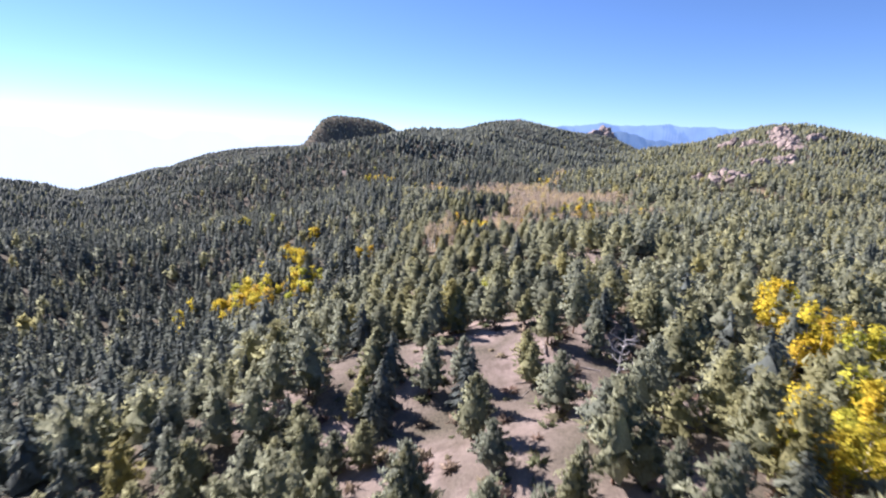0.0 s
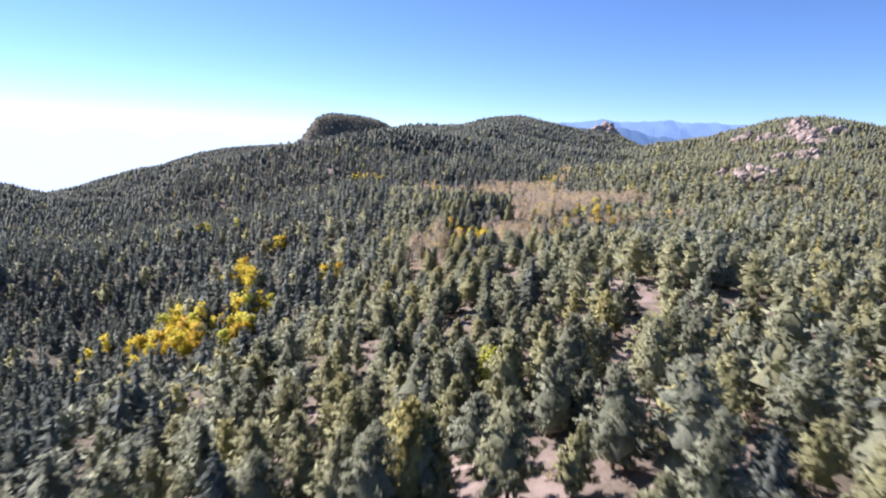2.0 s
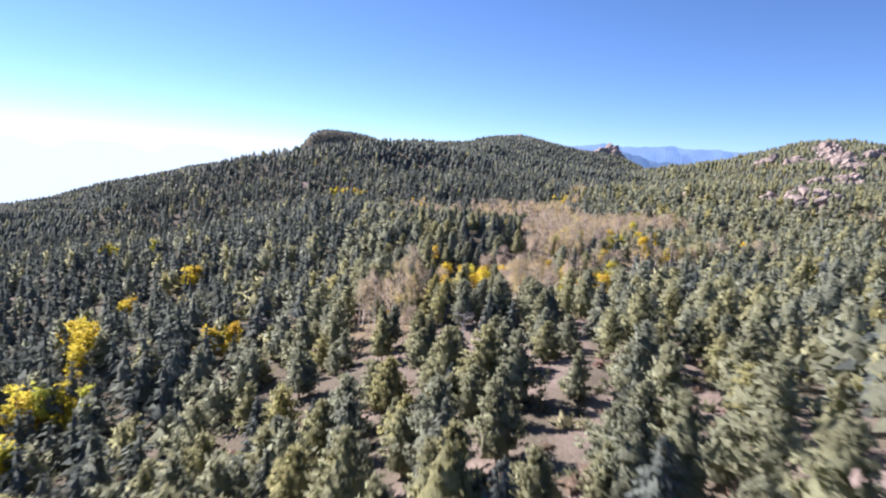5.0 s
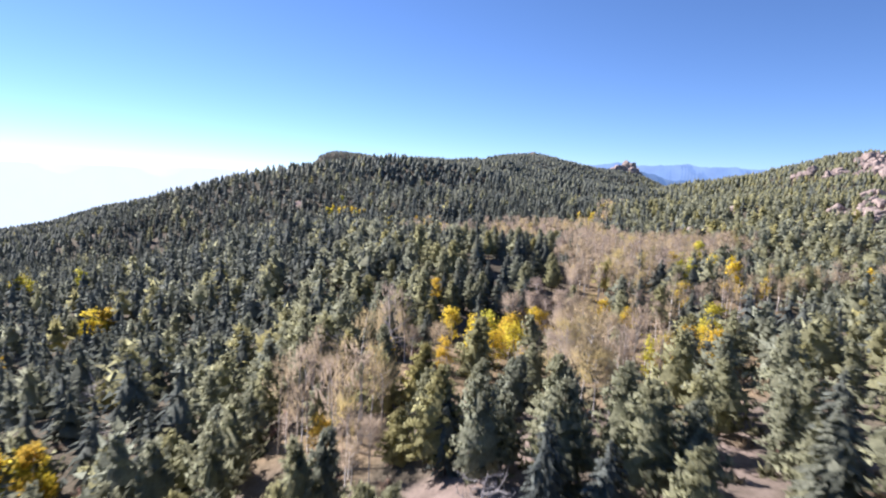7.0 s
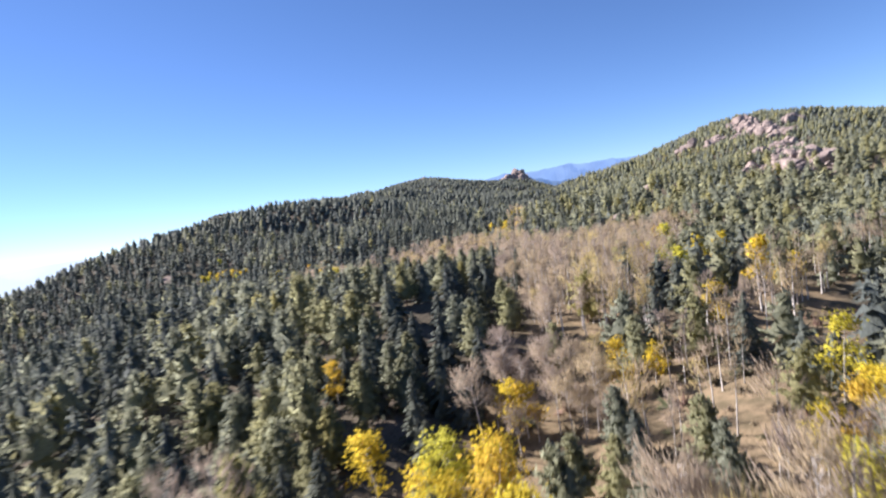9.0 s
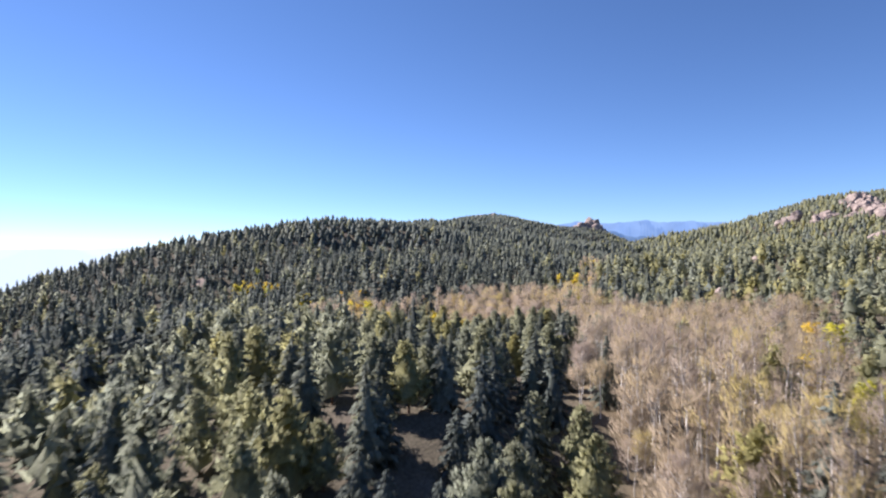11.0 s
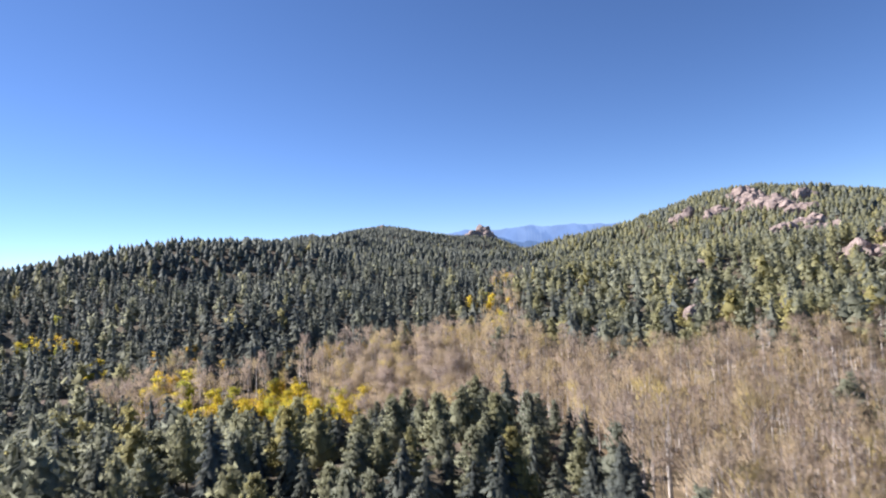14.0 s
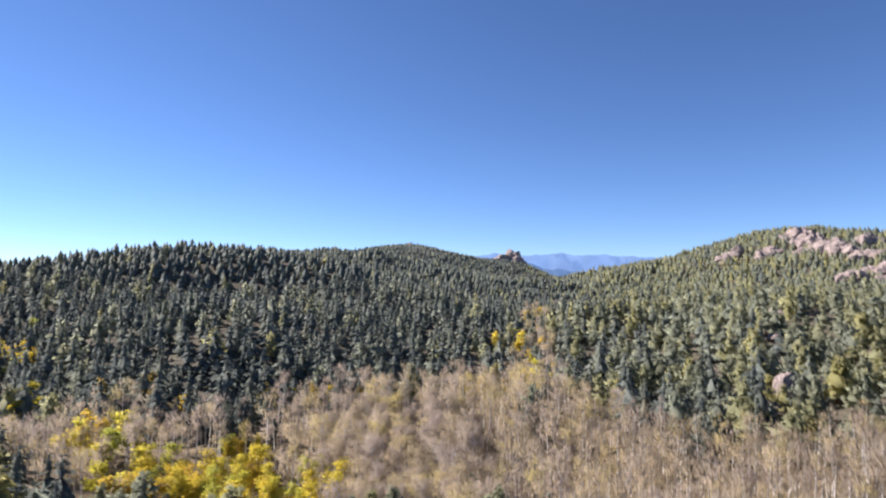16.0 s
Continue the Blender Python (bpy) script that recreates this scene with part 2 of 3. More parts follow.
RIGHT_ASPENS = [(84, 398), (96, 412), (112, 438), (128, 466), (152, 498), (138, 496), (122, 484), (110, 466), (95, 443)]
GULLY = [(104, 600), (116, 640), (128, 668), (150, 720)]
CLEARINGS = [(4, 115, 3), (12, 103, 3), (-5, 141, 4), (16, 92, 3), (-2, 66, 4), (10, 122, 3), (35, 119, 3), (-22, 121, 3), (46, 200, 5), (50, 186, 4), (13, 185, 3), (53, 263, 3)]
CLEARINGS += [(138, 441, 9), (130, 425, 7), (118, 470, 5), (134, 482, 6), (146, 522, 7), (128, 540, 6), (288, 530, 12), (206, 493, 9), (168, 468, 7), (-126, 740, 5), (-55, 800, 4), (122, 398, 5)]
OUTCROPS = [(266, 560, 15), (280, 580, 22), (302, 602, 18), (262, 596, 13), (312, 628, 14), (292, 560, 12), (172, 262, 9)]
SUMMIT_ROCKS = [(584, 1030, 17), (570, 1000, 18), (560, 965, 20), (545, 935, 18), (532, 895, 15), (506, 1043, 11), (496, 1040, 9), (517, 1002, 11), (600, 955, 13), (528, 960, 9), (490, 842, 12), (470, 812, 12), (450, 832, 9)]
MEADOWS = [(288, 530, 16), (206, 493, 12), (146, 520, 11), (128, 540, 9), (132, 480, 10), (118, 470, 8), (138, 441, 10), (52, 424, 5)]
SPUR = [(15, 40), (20, 120), (30, 200), (35, 260)]          # the crest with open pine wood
TRAILS = [[(-18, 158), (-5, 141), (4, 115), (14, 98), (20, 86)], [(-8, 72), (0, 62), (6, 52)], [(-30, 88), (-20, 80), (-8, 72)]]


def bareness(x, y):
    b = np.zeros(np.shape(x))
    for cx, cy, r in CLEARINGS + OUTCROPS:
        d = np.hypot(x - cx, (y - cy)) * (1 + 0.25 * patchy(x, y, 9, 5))
        b = np.maximum(b, np.clip(1.6 - d / r, 0, 1))
    open_crest = np.clip(1.3 - near_line(x, y, SPUR) / 50, 0, 1) * np.clip(0.5 + 1.1 * patchy(x, y, 19, 8), 0, 1)
    b = np.maximum(b, 0.58 * open_crest)
    for line in TRAILS:
        b = np.maximum(b, np.clip(1.7 - near_line(x, y, line) * (1 + 0.3 * patchy(x, y, 11, 6)) / 2.0, 0, 1))
    return b


def axis(stops):
    """Lines of the ground's net: (from, step) pairs, ending with the last place."""
    out = []
    for (a, s), (c, _) in zip(stops[:-1], stops[1:]):
        out += list(np.arange(a, c, s))
    return np.array(out + [stops[-1][0]])


def build_ground():
    xs = axis([(-4700, 300), (-1700, 45), (-760, 22), (-260, 6), (320, 14), (800, 45), (1500, 250), (4700, 1)])
    ys = axis([(-1500, 250), (-250, 40), (-50, 7), (700, 13), (1300, 30), (3100, 200), (4700, 1)])
    X, Y = np.meshgrid(xs, ys)
    Z = ground_height(X, Y)
    V = np.stack([X, Y, Z], -1).reshape(-1, 3)
    w, h = len(xs), len(ys)
    i = (np.arange(h - 1)[:, None] * w + np.arange(w - 1)[None]).reshape(-1)
    F = np.stack([i, i + 1, i + w + 1, i + w], 1)
    me = bpy.data.meshes.new("ground")
    fill_mesh(me, V, F)
    x, y = V[:, 0], V[:, 1]
    meadow = np.where(inside(x, y, ASPEN_FIELD) | inside(x, y, GLADE) | in_spots(x, y, SOUTH_CLUMPS), 0.9, 0.0)
    for cx, cy, rad in MEADOWS:
        meadow = np.maximum(meadow, np.clip(1.5 - np.hypot(x - cx, y - cy) / rad, 0, 0.9))
    meadow = np.maximum(meadow, np.clip(1.3 - near_line(x, y, GULLY) / 14, 0, 0.9))
    for name, val in (("meadow", meadow), ("bare", bareness(x, y) * (meadow < 0.5))):
        me.attributes.new(name, "FLOAT", "POINT").data.foreach_set("value", val.astype(np.float32))
    me.materials.append(ground_mat)
    me.shade_smooth()
    return tagged(new("ground", me), "pinkish gravelly mountain soil with litter and dry grass", "ground", kind="structure")


def fill_mesh(me, V, F):
    """Fast mesh from arrays of places and of equal-sided faces."""
    V, F = np.ascontiguousarray(V, np.float32), np.ascontiguousarray(F, np.int32)
    n = F.shape[1]
    me.vertices.add(len(V))
    me.vertices.foreach_set("co", V.ravel())
    me.loops.add(F.size)
    me.loops.foreach_set("vertex_index", F.ravel())
    me.polygons.add(len(F))
    me.polygons.foreach_set("loop_start", np.arange(0, F.size, n, dtype=np.int32))
    me.update(calc_edges=True)


ground = build_ground()


# far ranges all round the horizon, blue with distance by a painted haze glow
def far_range(name, dist, b0, b1, low, crest, rough, mat, label, seed, depth=220.0):
    """A mountain range along an arc of bearings; crest(u) gives its height from one end (0) to the other (1)."""
    r = np.random.default_rng(seed)
    n = 260
    u = np.linspace(0, 1, n)
    a = np.radians(b0 + (b1 - b0) * u)
    z = np.array([crest(q) for q in u])
    for k in range(10):
        f = 3.0 * 1.6 ** k
        z = z + rough * 0.75 ** k * np.sin(f * 2 * np.pi * u * (b1 - b0) / 60 + r.uniform(0, 6.28))
    rows = []
    for off, lev in ((-depth, 0.0), (-depth * 0.5, 0.55), (0, 1.0), (depth, 0.1)):
        rad = dist + off + 25 * np.sin(u * 90 + off)
        rows.append(np.stack([rad * np.sin(a), rad * np.cos(a), low + (z - low) * lev], 1))
    V = np.concatenate(rows)
    i = (np.arange(3)[:, None] * n + np.arange(n - 1)[None]).reshape(-1)
    me = bpy.data.meshes.new(name)
    fill_mesh(me, V, np.stack([i, i + 1, i + n + 1, i + n], 1))
    me.materials.append(mat)
    me.shade_smooth()
    return tagged(new(name, me), label, "mountains", kind="structure")


far_blue = far_haze_glow("far_blue", (0.27, 0.40, 0.66), 0.38)
far_dark = far_haze_glow("far_slate", (0.15, 0.24, 0.41), 0.36)
far_pale = far_haze_glow("far_pale", (0.82, 0.92, 1.0), 0.40, 0.01)
far_range("backdrop_far_range", 4450, 2, 70, -200, lambda q: 185 + 65 * math.exp(-((q - 0.24) / 0.14) ** 2), 9, far_blue, "distant mountain range, haze painted as a pale blue glow", 3)
far_range("backdrop_near_range", 3900, 11, 48, -100, lambda q: 85 + 75 * math.exp(-((q - 0.13) / 0.10) ** 2) + 40 * math.exp(-((q - 0.35) / 0.12) ** 2), 11, far_dark, "distant forested ridge, haze painted as a slate blue glow", 5)
# white haze below the horizon, put in as a pale glowing band
far_range("backdrop_plains", 4600, -100, 4, -900, lambda q: 60 + 40 * q, 3, far_pale, "far plains and foothills, white haze painted as a pale glow", 8)
far_range("backdrop_behind", 4600, 68, 262, -900, lambda q: 150, 20, far_blue, "distant hills behind the valley, haze painted as a blue glow", 9)


# ---------------------------------------------------------------- tree shapes
def unit(v):
    return v / (np.linalg.norm(v, axis=-1, keepdims=True) + 1e-9)


def blades(c, d, length, width, r, out, loose=0.6):
    """One narrow leaf-like triangle at each place c along d, its face turned roughly towards out."""
    n = len(c)
    d, out = unit(d), unit(out)
    side = unit(np.cross(d, out + loose * r.normal(size=(n, 3)))) * np.reshape(width, (-1, 1)) * 0.5
    tip = c + d * np.reshape(length, (-1, 1))
    turned = np.einsum("ij,ij->i", np.cross(side, d), out) < 0
    side[turned] *= -1
    V = np.stack([c - side, c + side, tip], 1).reshape(-1, 3)
    N = np.repeat(unit(out + 0.2 * r.normal(size=(n, 3))), 3, 0)
    return V, np.arange(3 * n).reshape(-1, 3), N


def joined(parts):
    Vs, Fs, Ns, k = [], [], [], 0
    for V, F, N in parts:
        Vs.append(V)
        Fs.append(F + k)
        Ns.append(N)
        k += len(V)
    return np.concatenate(Vs), np.concatenate(Fs), np.concatenate(Ns)


def tube(pts, radii, sides):
    """A tapered limb through points; triangles."""
    pts = np.asarray(pts, float)
    n = len(pts)
    t = unit(np.gradient(pts, axis=0))
    ref = np.array([1.0, 0.3, 0.2]) if abs(t[0, 0]) < 0.8 else np.array([0.2, 1.0, 0.3])
    a = unit(np.cross(t, ref))
    b_ = np.cross(t, a)
    ang = np.arange(sides) * 2 * np.pi / sides
    V = (pts[:, None] + np.reshape(radii, (-1, 1, 1)) * (np.cos(ang)[None, :, None] * a[:, None] + np.sin(ang)[None, :, None] * b_[:, None])).reshape(-1, 3)
    F = []
    for i in range(n - 1):
        for j in range(sides):
            p, q = i * sides + j, i * sides + (j + 1) % sides
            F += [(p, q, q + sides), (p, q + sides, p + sides)]
    N = unit(V - np.repeat(pts, sides, 0))
    return V, np.array(F), N


def stem(h, r0, sides, r, bend=0.15, levels=4, top=0.12):
    u = np.linspace(0, 1, levels)
    off = np.cumsum(r.normal(0, bend, (levels, 2)), axis=0) * u[:, None]
    pts = np.column_stack([off, u * (h + 0.5) - 0.5])
    return pts, tube(pts, r0 * (1 - u * (1 - top)), sides)


def along(pts, z):
    return np.column_stack([np.interp(z, pts[:, 2], pts[:, 0]), np.interp(z, pts[:, 2], pts[:, 1]), z])


def ragged_cone(r, h, wide, tiers, n):
    """Solid ragged tiers: (foot, top, radius) as shares of the height and width."""
    V, F = [], []
    for lo, hi, rad in tiers:
        k, a0 = len(V), r.uniform(0, 6.28)
        for j in range(n):
            rr = wide * rad * (r.uniform(0.95, 1.25) if j % 2 else r.uniform(0.6, 0.85))
            a = a0 + (j + r.uniform(-0.25, 0.25)) * 2 * math.pi / n
            V.append((rr * math.cos(a), rr * math.sin(a), h * (lo + r.uniform(-0.04, 0.03) + (0.0 if j % 2 else 0.04))))
        V.append((r.normal(0, 0.08), r.normal(0, 0.08), h * hi))
        F += [(k + j, k + (j + 1) % n, k + n) for j in range(n)]
    V = np.array(V)
    return V, np.array(F), unit(unit(V * np.array([1, 1, 0])) + np.array([0, 0, 0.65]) + 0.15 * r.normal(size=V.shape))


PINE_TIERS = ((0.14, 0.52, 0.85), (0.26, 0.68, 1.0), (0.42, 0.82, 0.92), (0.58, 0.93, 0.72), (0.74, 1.0, 0.45))
FIR_TIERS = ((0.07, 0.42, 1.0), (0.22, 0.58, 0.85), (0.38, 0.74, 0.68), (0.55, 0.88, 0.48), (0.72, 1.0, 0.29))


def pine(r, q):
    """Ponderosa about 10 m high: conical to rounded crown of needle tufts at the branch ends. q 3: close ... 0: far off."""
    h = r.uniform(8.0, 10.5)
    pts, wood = stem(h * 0.93, 0.20, 6 if q == 3 else 3, r, 0.2, 5 if q == 3 else 2)
    nb, npom, nbl = ((52, 4, 9), (30, 3, 6), (15, 2, 4), (9, 1, 4))[3 - q]
    u = np.clip((np.arange(nb) + r.uniform(0, 1, nb)) / nb, 0, 1)
    foot, blunt = r.uniform(0.08, 0.2), r.uniform(0.5, 0.75)
    z = h * (foot + (0.97 - foot) * u)
    wide = r.uniform(2.9, 4.1)
    R = wide * np.clip(1.0 - u, 0, 1) ** blunt * np.clip(0.62 + 2.4 * u, 0, 1) * r.uniform(0.72, 1.1, nb)
    az = r.uniform(0, 0.9, nb) + np.arange(nb) * 2.4
    root = along(pts, z)
    tip = root + np.column_stack([R * np.cos(az), R * np.sin(az), 0.14 * R + 0.1])
    limbs = [tube([a, b2], [0.05, 0.015], 3) for a, b2 in zip(root[:18], tip[:18])] if q == 3 else []
    f = np.tile(np.linspace(0.45, 1.0, npom) if npom > 1 else np.array([0.8]), nb)
    c = np.repeat(root, npom, 0) + np.repeat(tip - root, npom, 0) * f[:, None] + r.normal(0, 0.12, (nb * npom, 3))
    size = r.uniform(0.8, 1.15, len(c)) * np.repeat(1.1 - 0.4 * u, npom) * (0.56, 0.86, 1.45, 2.1)[3 - q]
    c2 = np.repeat(c, nbl, 0) + r.normal(0, 0.3, (len(c) * nbl, 3)) * np.repeat(size, nbl)[:, None]
    mid = np.array([0, 0, h * 0.36])
    out = unit(unit((c2 - mid) * np.array([1, 1, 0.5])) + np.array([0, 0, 0.3]))
    d = 0.8 * r.normal(size=(len(c2), 3)) + 0.8 * out + np.array([0, 0, 0.25])
    s = np.repeat(size, nbl) * r.uniform(0.75, 1.2, len(c2))
    crown = blades(c2 - unit(d) * s[:, None] * 0.4, d, s * 1.05, s * 0.62, r, out, 0.5)
    core = ragged_cone(r, h * 0.93, wide * (0.62, 0.66, 0.7, 0.78)[3 - q], PINE_TIERS if q == 3 else PINE_TIERS[::2], 7 if q == 3 else 5)
    return wood, limbs, joined([core, crown])


def fir(r, q):
    """Fir or spruce about 11 m high: tiers of drooping sprays."""
    h = r.uniform(8.5, 11.5)
    pts, wood = stem(h * 0.95, 0.17, 5 if q == 3 else 3, r, 0.06, 4 if q == 3 else 2)
    nw, per, ns = ((17, 9, 7), (12, 7, 4), (9, 5, 2), (7, 5, 1))[3 - q]
    u = np.repeat((np.arange(nw) + r.uniform(-0.3, 0.3, nw)) / (nw - 1), per)
    n = len(u)
    u = np.clip(u + r.normal(0, 0.02, n), 0, 1)
    z = h * (0.07 + 0.90 * u)
    wide = r.uniform(2.8, 3.8)
    R = wide * (1.02 - u) ** 0.85 * r.uniform(0.7, 1.15, n) * np.clip(0.65 + 2.5 * u, 0, 1) + 0.12
    az = r.uniform(0, 2 * np.pi, n)
    root = along(pts, z)
    out = np.column_stack([np.cos(az), np.sin(az), -0.5 + 0.4 * u])
    f = np.tile(np.linspace(0.3, 0.92, ns) if ns > 1 else np.array([0.45]), n)
    c = np.repeat(root, ns, 0) + np.repeat(out * R[:, None], ns, 0) * f[:, None]
    sidev = np.column_stack([-np.sin(az), np.cos(az), np.zeros(n)])
    sgn = np.tile(np.where(np.arange(ns) % 2, 1.0, -1.0), n) * r.uniform(0.2, 0.9, n * ns)
    d = np.repeat(out, ns, 0) + np.repeat(sidev, ns, 0) * sgn[:, None] + r.normal(0, 0.2, (n * ns, 3)) - np.array([0, 0, 0.3])
    s = np.repeat(R, ns) * 0.4 + 0.25
    facing = np.repeat(np.column_stack([np.cos(az), np.sin(az), np.full(n, 0.5)]), ns, 0)
    crown = blades(c, d, s * (0.75, 1.1, 1.5, 1.9)[3 - q], s * (0.46, 0.7, 0.95, 1.2)[3 - q], r, facing, 0.4)
    lead = blades(np.array([[pts[-1, 0], pts[-1, 1], h * 0.90]]), np.array([[0.0, 0.02, 1.0]]), [h * 0.11], [0.4], r, np.array([[1.0, 0.2, 0.3]]))
    core = ragged_cone(r, h * 0.95, wide * (0.66, 0.7, 0.76, 0.82)[3 - q], FIR_TIERS if q == 3 else FIR_TIERS[::2], 7 if q == 3 else 5)
    return wood, [], joined([core, crown, lead])


def branches(pts, h, n, r, lo, spread, rise):
    z = h * r.uniform(lo, 0.93, n)
    root = along(pts, z)
    az = r.uniform(0, 2 * np.pi, n)
    L = spread * (1.15 - z / h) * r.uniform(0.7, 1.2, n) + 0.4
    tip = root + np.column_stack([L * np.cos(az), L * np.sin(az), L * rise * r.uniform(0.6, 1.3, n)])
    return root, tip


def gold_aspen(r, q):
    """Aspen in yellow leaf, about 9 m high."""
    h = r.uniform(6.5, 9.5)
    pts, wood = stem(h * 0.93, 0.11, 5 if q == 3 else 3, r, 0.2, 4)
    nb, nl = (16, 62) if q == 3 else (12, 34)
    root, tip = branches(pts, h, nb, r, 0.22, 2.0, 0.6)
    limbs = [tube([a, b2], [0.04, 0.012], 3) for a, b2 in zip(root, tip)] if q == 3 else []
    c = np.repeat(root + (tip - root) * 0.8, nl, 0) + r.normal(0, 0.5, (nb * nl, 3)) * np.array([1, 1, 0.8])
    s = r.uniform(0.20, 0.38, len(c)) * (1.0 if q == 3 else 1.9)
    out = unit((c - np.array([0, 0, h * 0.6])) * np.array([1, 1, 0.7])) + np.array([0, 0, 0.3])
    return wood, limbs, blades(c, r.normal(size=(len(c), 3)), s, s * 1.0, r, out, 0.9)


def bare_aspen(r, q):
    """Leafless aspen, white stem and a rounded haze of fine tan twigs."""
    h = r.uniform(7.5, 11.0)
    pts, wood = stem(h * 0.93, 0.12 if q == 3 else 0.16, 5 if q == 3 else 3, r, 0.2, 4 if q == 3 else 3)
    nb, nl = (22, 46) if q == 3 else (11, 14)
    z = h * np.sort(r.uniform(0.46, 0.93, nb))
    root = along(pts, z)
    az = r.uniform(0, 2 * np.pi, nb)
    u = (z / h - 0.46) / 0.47
    L = 2.2 * (r.uniform(0.7, 1.1) if q == 3 else r.uniform(0.5, 0.85)) * np.sqrt(np.clip(1.02 - (2 * u - 0.75) ** 2 / 1.7, 0.05, 1)) * r.uniform(0.65, 1.1, nb)
    tip = root + np.column_stack([L * np.cos(az), L * np.sin(az), L * r.uniform(0.35, 0.9, nb)])
    limbs = [tube([a, b2], [0.035, 0.012], 3) for a, b2 in zip(root, tip)] if q == 3 else []
    f = np.sqrt(r.uniform(0.06, 1.0, (nb * nl, 1)))
    c = np.repeat(root, nl, 0) + np.repeat(tip - root, nl, 0) * f + r.normal(0, 0.34, (nb * nl, 3))
    d = np.repeat(unit(tip - root), nl, 0) + r.normal(0, 0.35, (nb * nl, 3)) + np.array([0, 0, 1.2])
    s = r.uniform(0.45, 0.95, nb * nl) * (1.0 if q == 3 else 1.35)
    out = unit((c - np.array([0, 0, h * 0.5])) * np.array([1, 1, 0.6])) + np.array([0, 0, 0.35])
    return wood, limbs, blades(c, d, s, np.full(nb * nl, 0.06 if q == 3 else 0.095), r, out, 1.0)


def shrub(r, q):
    n = 110 if q == 2 else 26
    d = unit(r.normal(size=(n, 3)) * np.array([1, 1, 0.6]) + np.array([0, 0, 0.7]))
    c = d * r.uniform(0.05, 0.6, (n, 1)) * np.array([1.0, 1.0, 0.75])
    s = r.uniform(0.3, 0.55, n) * (1 if q == 2 else 1.6)
    return blades(c, d + r.normal(0, 0.3, (n, 3)), s, s * 0.5, r, d + np.array([0, 0, 0.3]))


def far_conifer(r, wide, h, tiers=3):
    """A tree of the far woods: three ragged tiers."""
    V, F = [], []
    for lo, hi, rad in (((0.08, 0.55, 1.0), (0.34, 0.80, 0.72), (0.62, 1.0, 0.42)) if tiers == 3 else ((0.08, 0.7, 1.0), (0.42, 1.0, 0.65))):
        k = len(V)
        n = 5
        a0 = r.uniform(0, 6.28)
        for j in range(n):
            rr = wide * rad * (r.uniform(1.0, 1.35) if j % 2 else r.uniform(0.45, 0.75))
            V.append((rr * math.cos(a0 + j * 1.2566), rr * math.sin(a0 + j * 1.2566), h * (lo + r.uniform(-0.04, 0.05))))
        V.append((r.normal(0, 0.1), r.normal(0, 0.1), h * hi))
        F += [(k + j, k + (j + 1) % n, k + n) for j in range(n)]
    V = np.array(V)
    return V, np.array(F), unit(V * np.array([1, 1, 0]) + np.array([0, 0, 0.8]) + 0.15 * r.normal(size=V.shape))


def mesh_of(name, VF, mat):
    me = bpy.data.meshes.new(name)
    fill_mesh(me, VF[0], VF[1])
    me.normals_split_custom_set_from_vertices(VF[2].tolist())
    me.materials.append(mat)
    return me


def part(name, me, parent, label=""):
    ob = new(name, me)
    ob.parent = parent
    return tagged(ob, label)


# ---------------------------------------------------------------- where the trees stand
def scatter(x0, x1, y0, y1, cell, seed):
    r = np.random.default_rng(seed)
    gx, gy = np.meshgrid(np.arange(x0, x1, cell), np.arange(y0, y1, cell))
    x = gx.ravel() + r.uniform(-0.55, 0.55, gx.size) * cell
    y = gy.ravel() + r.uniform(-0.55, 0.55, gx.size) * cell
    return x, y, r.uniform(0, 1, x.size)


WAY = [(0, 70), (10, 180), (25, 330), (45, 450), (60, 560)]  # the stretch of the plan that lies nearest to the flight
FIR_TONGUE = [(-50, 639), (-21, 621), (18, 620), (47, 624), (36, 573), (26, 568), (6, 583), (-9, 581), (-27, 584)]
GOLD_SPOTS = [(-93, 252, 5), (-90, 264, 5), (-77, 240, 7), (-75, 250, 6), (-66, 258, 5), (-55, 260, 4), (-59, 238, 4), (-87, 233, 5), (-76, 291, 4), (-65, 282, 3), (-82, 289, 2), (-100, 336, 3), (-118, 258, 3), (-105, 231, 3), (-95, 350, 3)]
GOLD_SPOTS += [(68, 116, 4), (78, 126, 5), (68, 108, 4), (79, 115, 4), (66, 95, 4), (78, 100, 4), (54, 70, 4), (48, 62, 4), (43, 57, 4), (89, 146, 4), (11, 142, 2)]
GOLD_SPOTS += [(18, 315, 3), (21, 311, 3), (24, 323, 3), (15, 332, 2), (33, 346, 2), (51, 350, 2), (54, 315, 2), (63, 327, 2), (17, 302, 2), (-80, 372, 3), (-77, 350, 3), (-36, 281, 2), (-124, 432, 3), (-147, 429, 2), (8, 360, 2)]
GOLD_SPOTS += [(10, 550, 5), (15, 554, 6), (23, 551, 7), (31, 548, 8), (39, 545, 7), (46, 543, 5), (30, 556, 6), (37, 538, 4), (6, 568, 4), (-4, 570, 4), (-70, 694, 4), (-80, 702, 4), (-60, 670, 4), (-84, 730, 3), (-90, 708, 3), (120, 660, 4), (112, 668, 3), (56, 312, 3), (84, 396, 3), (100, 402, 3)]


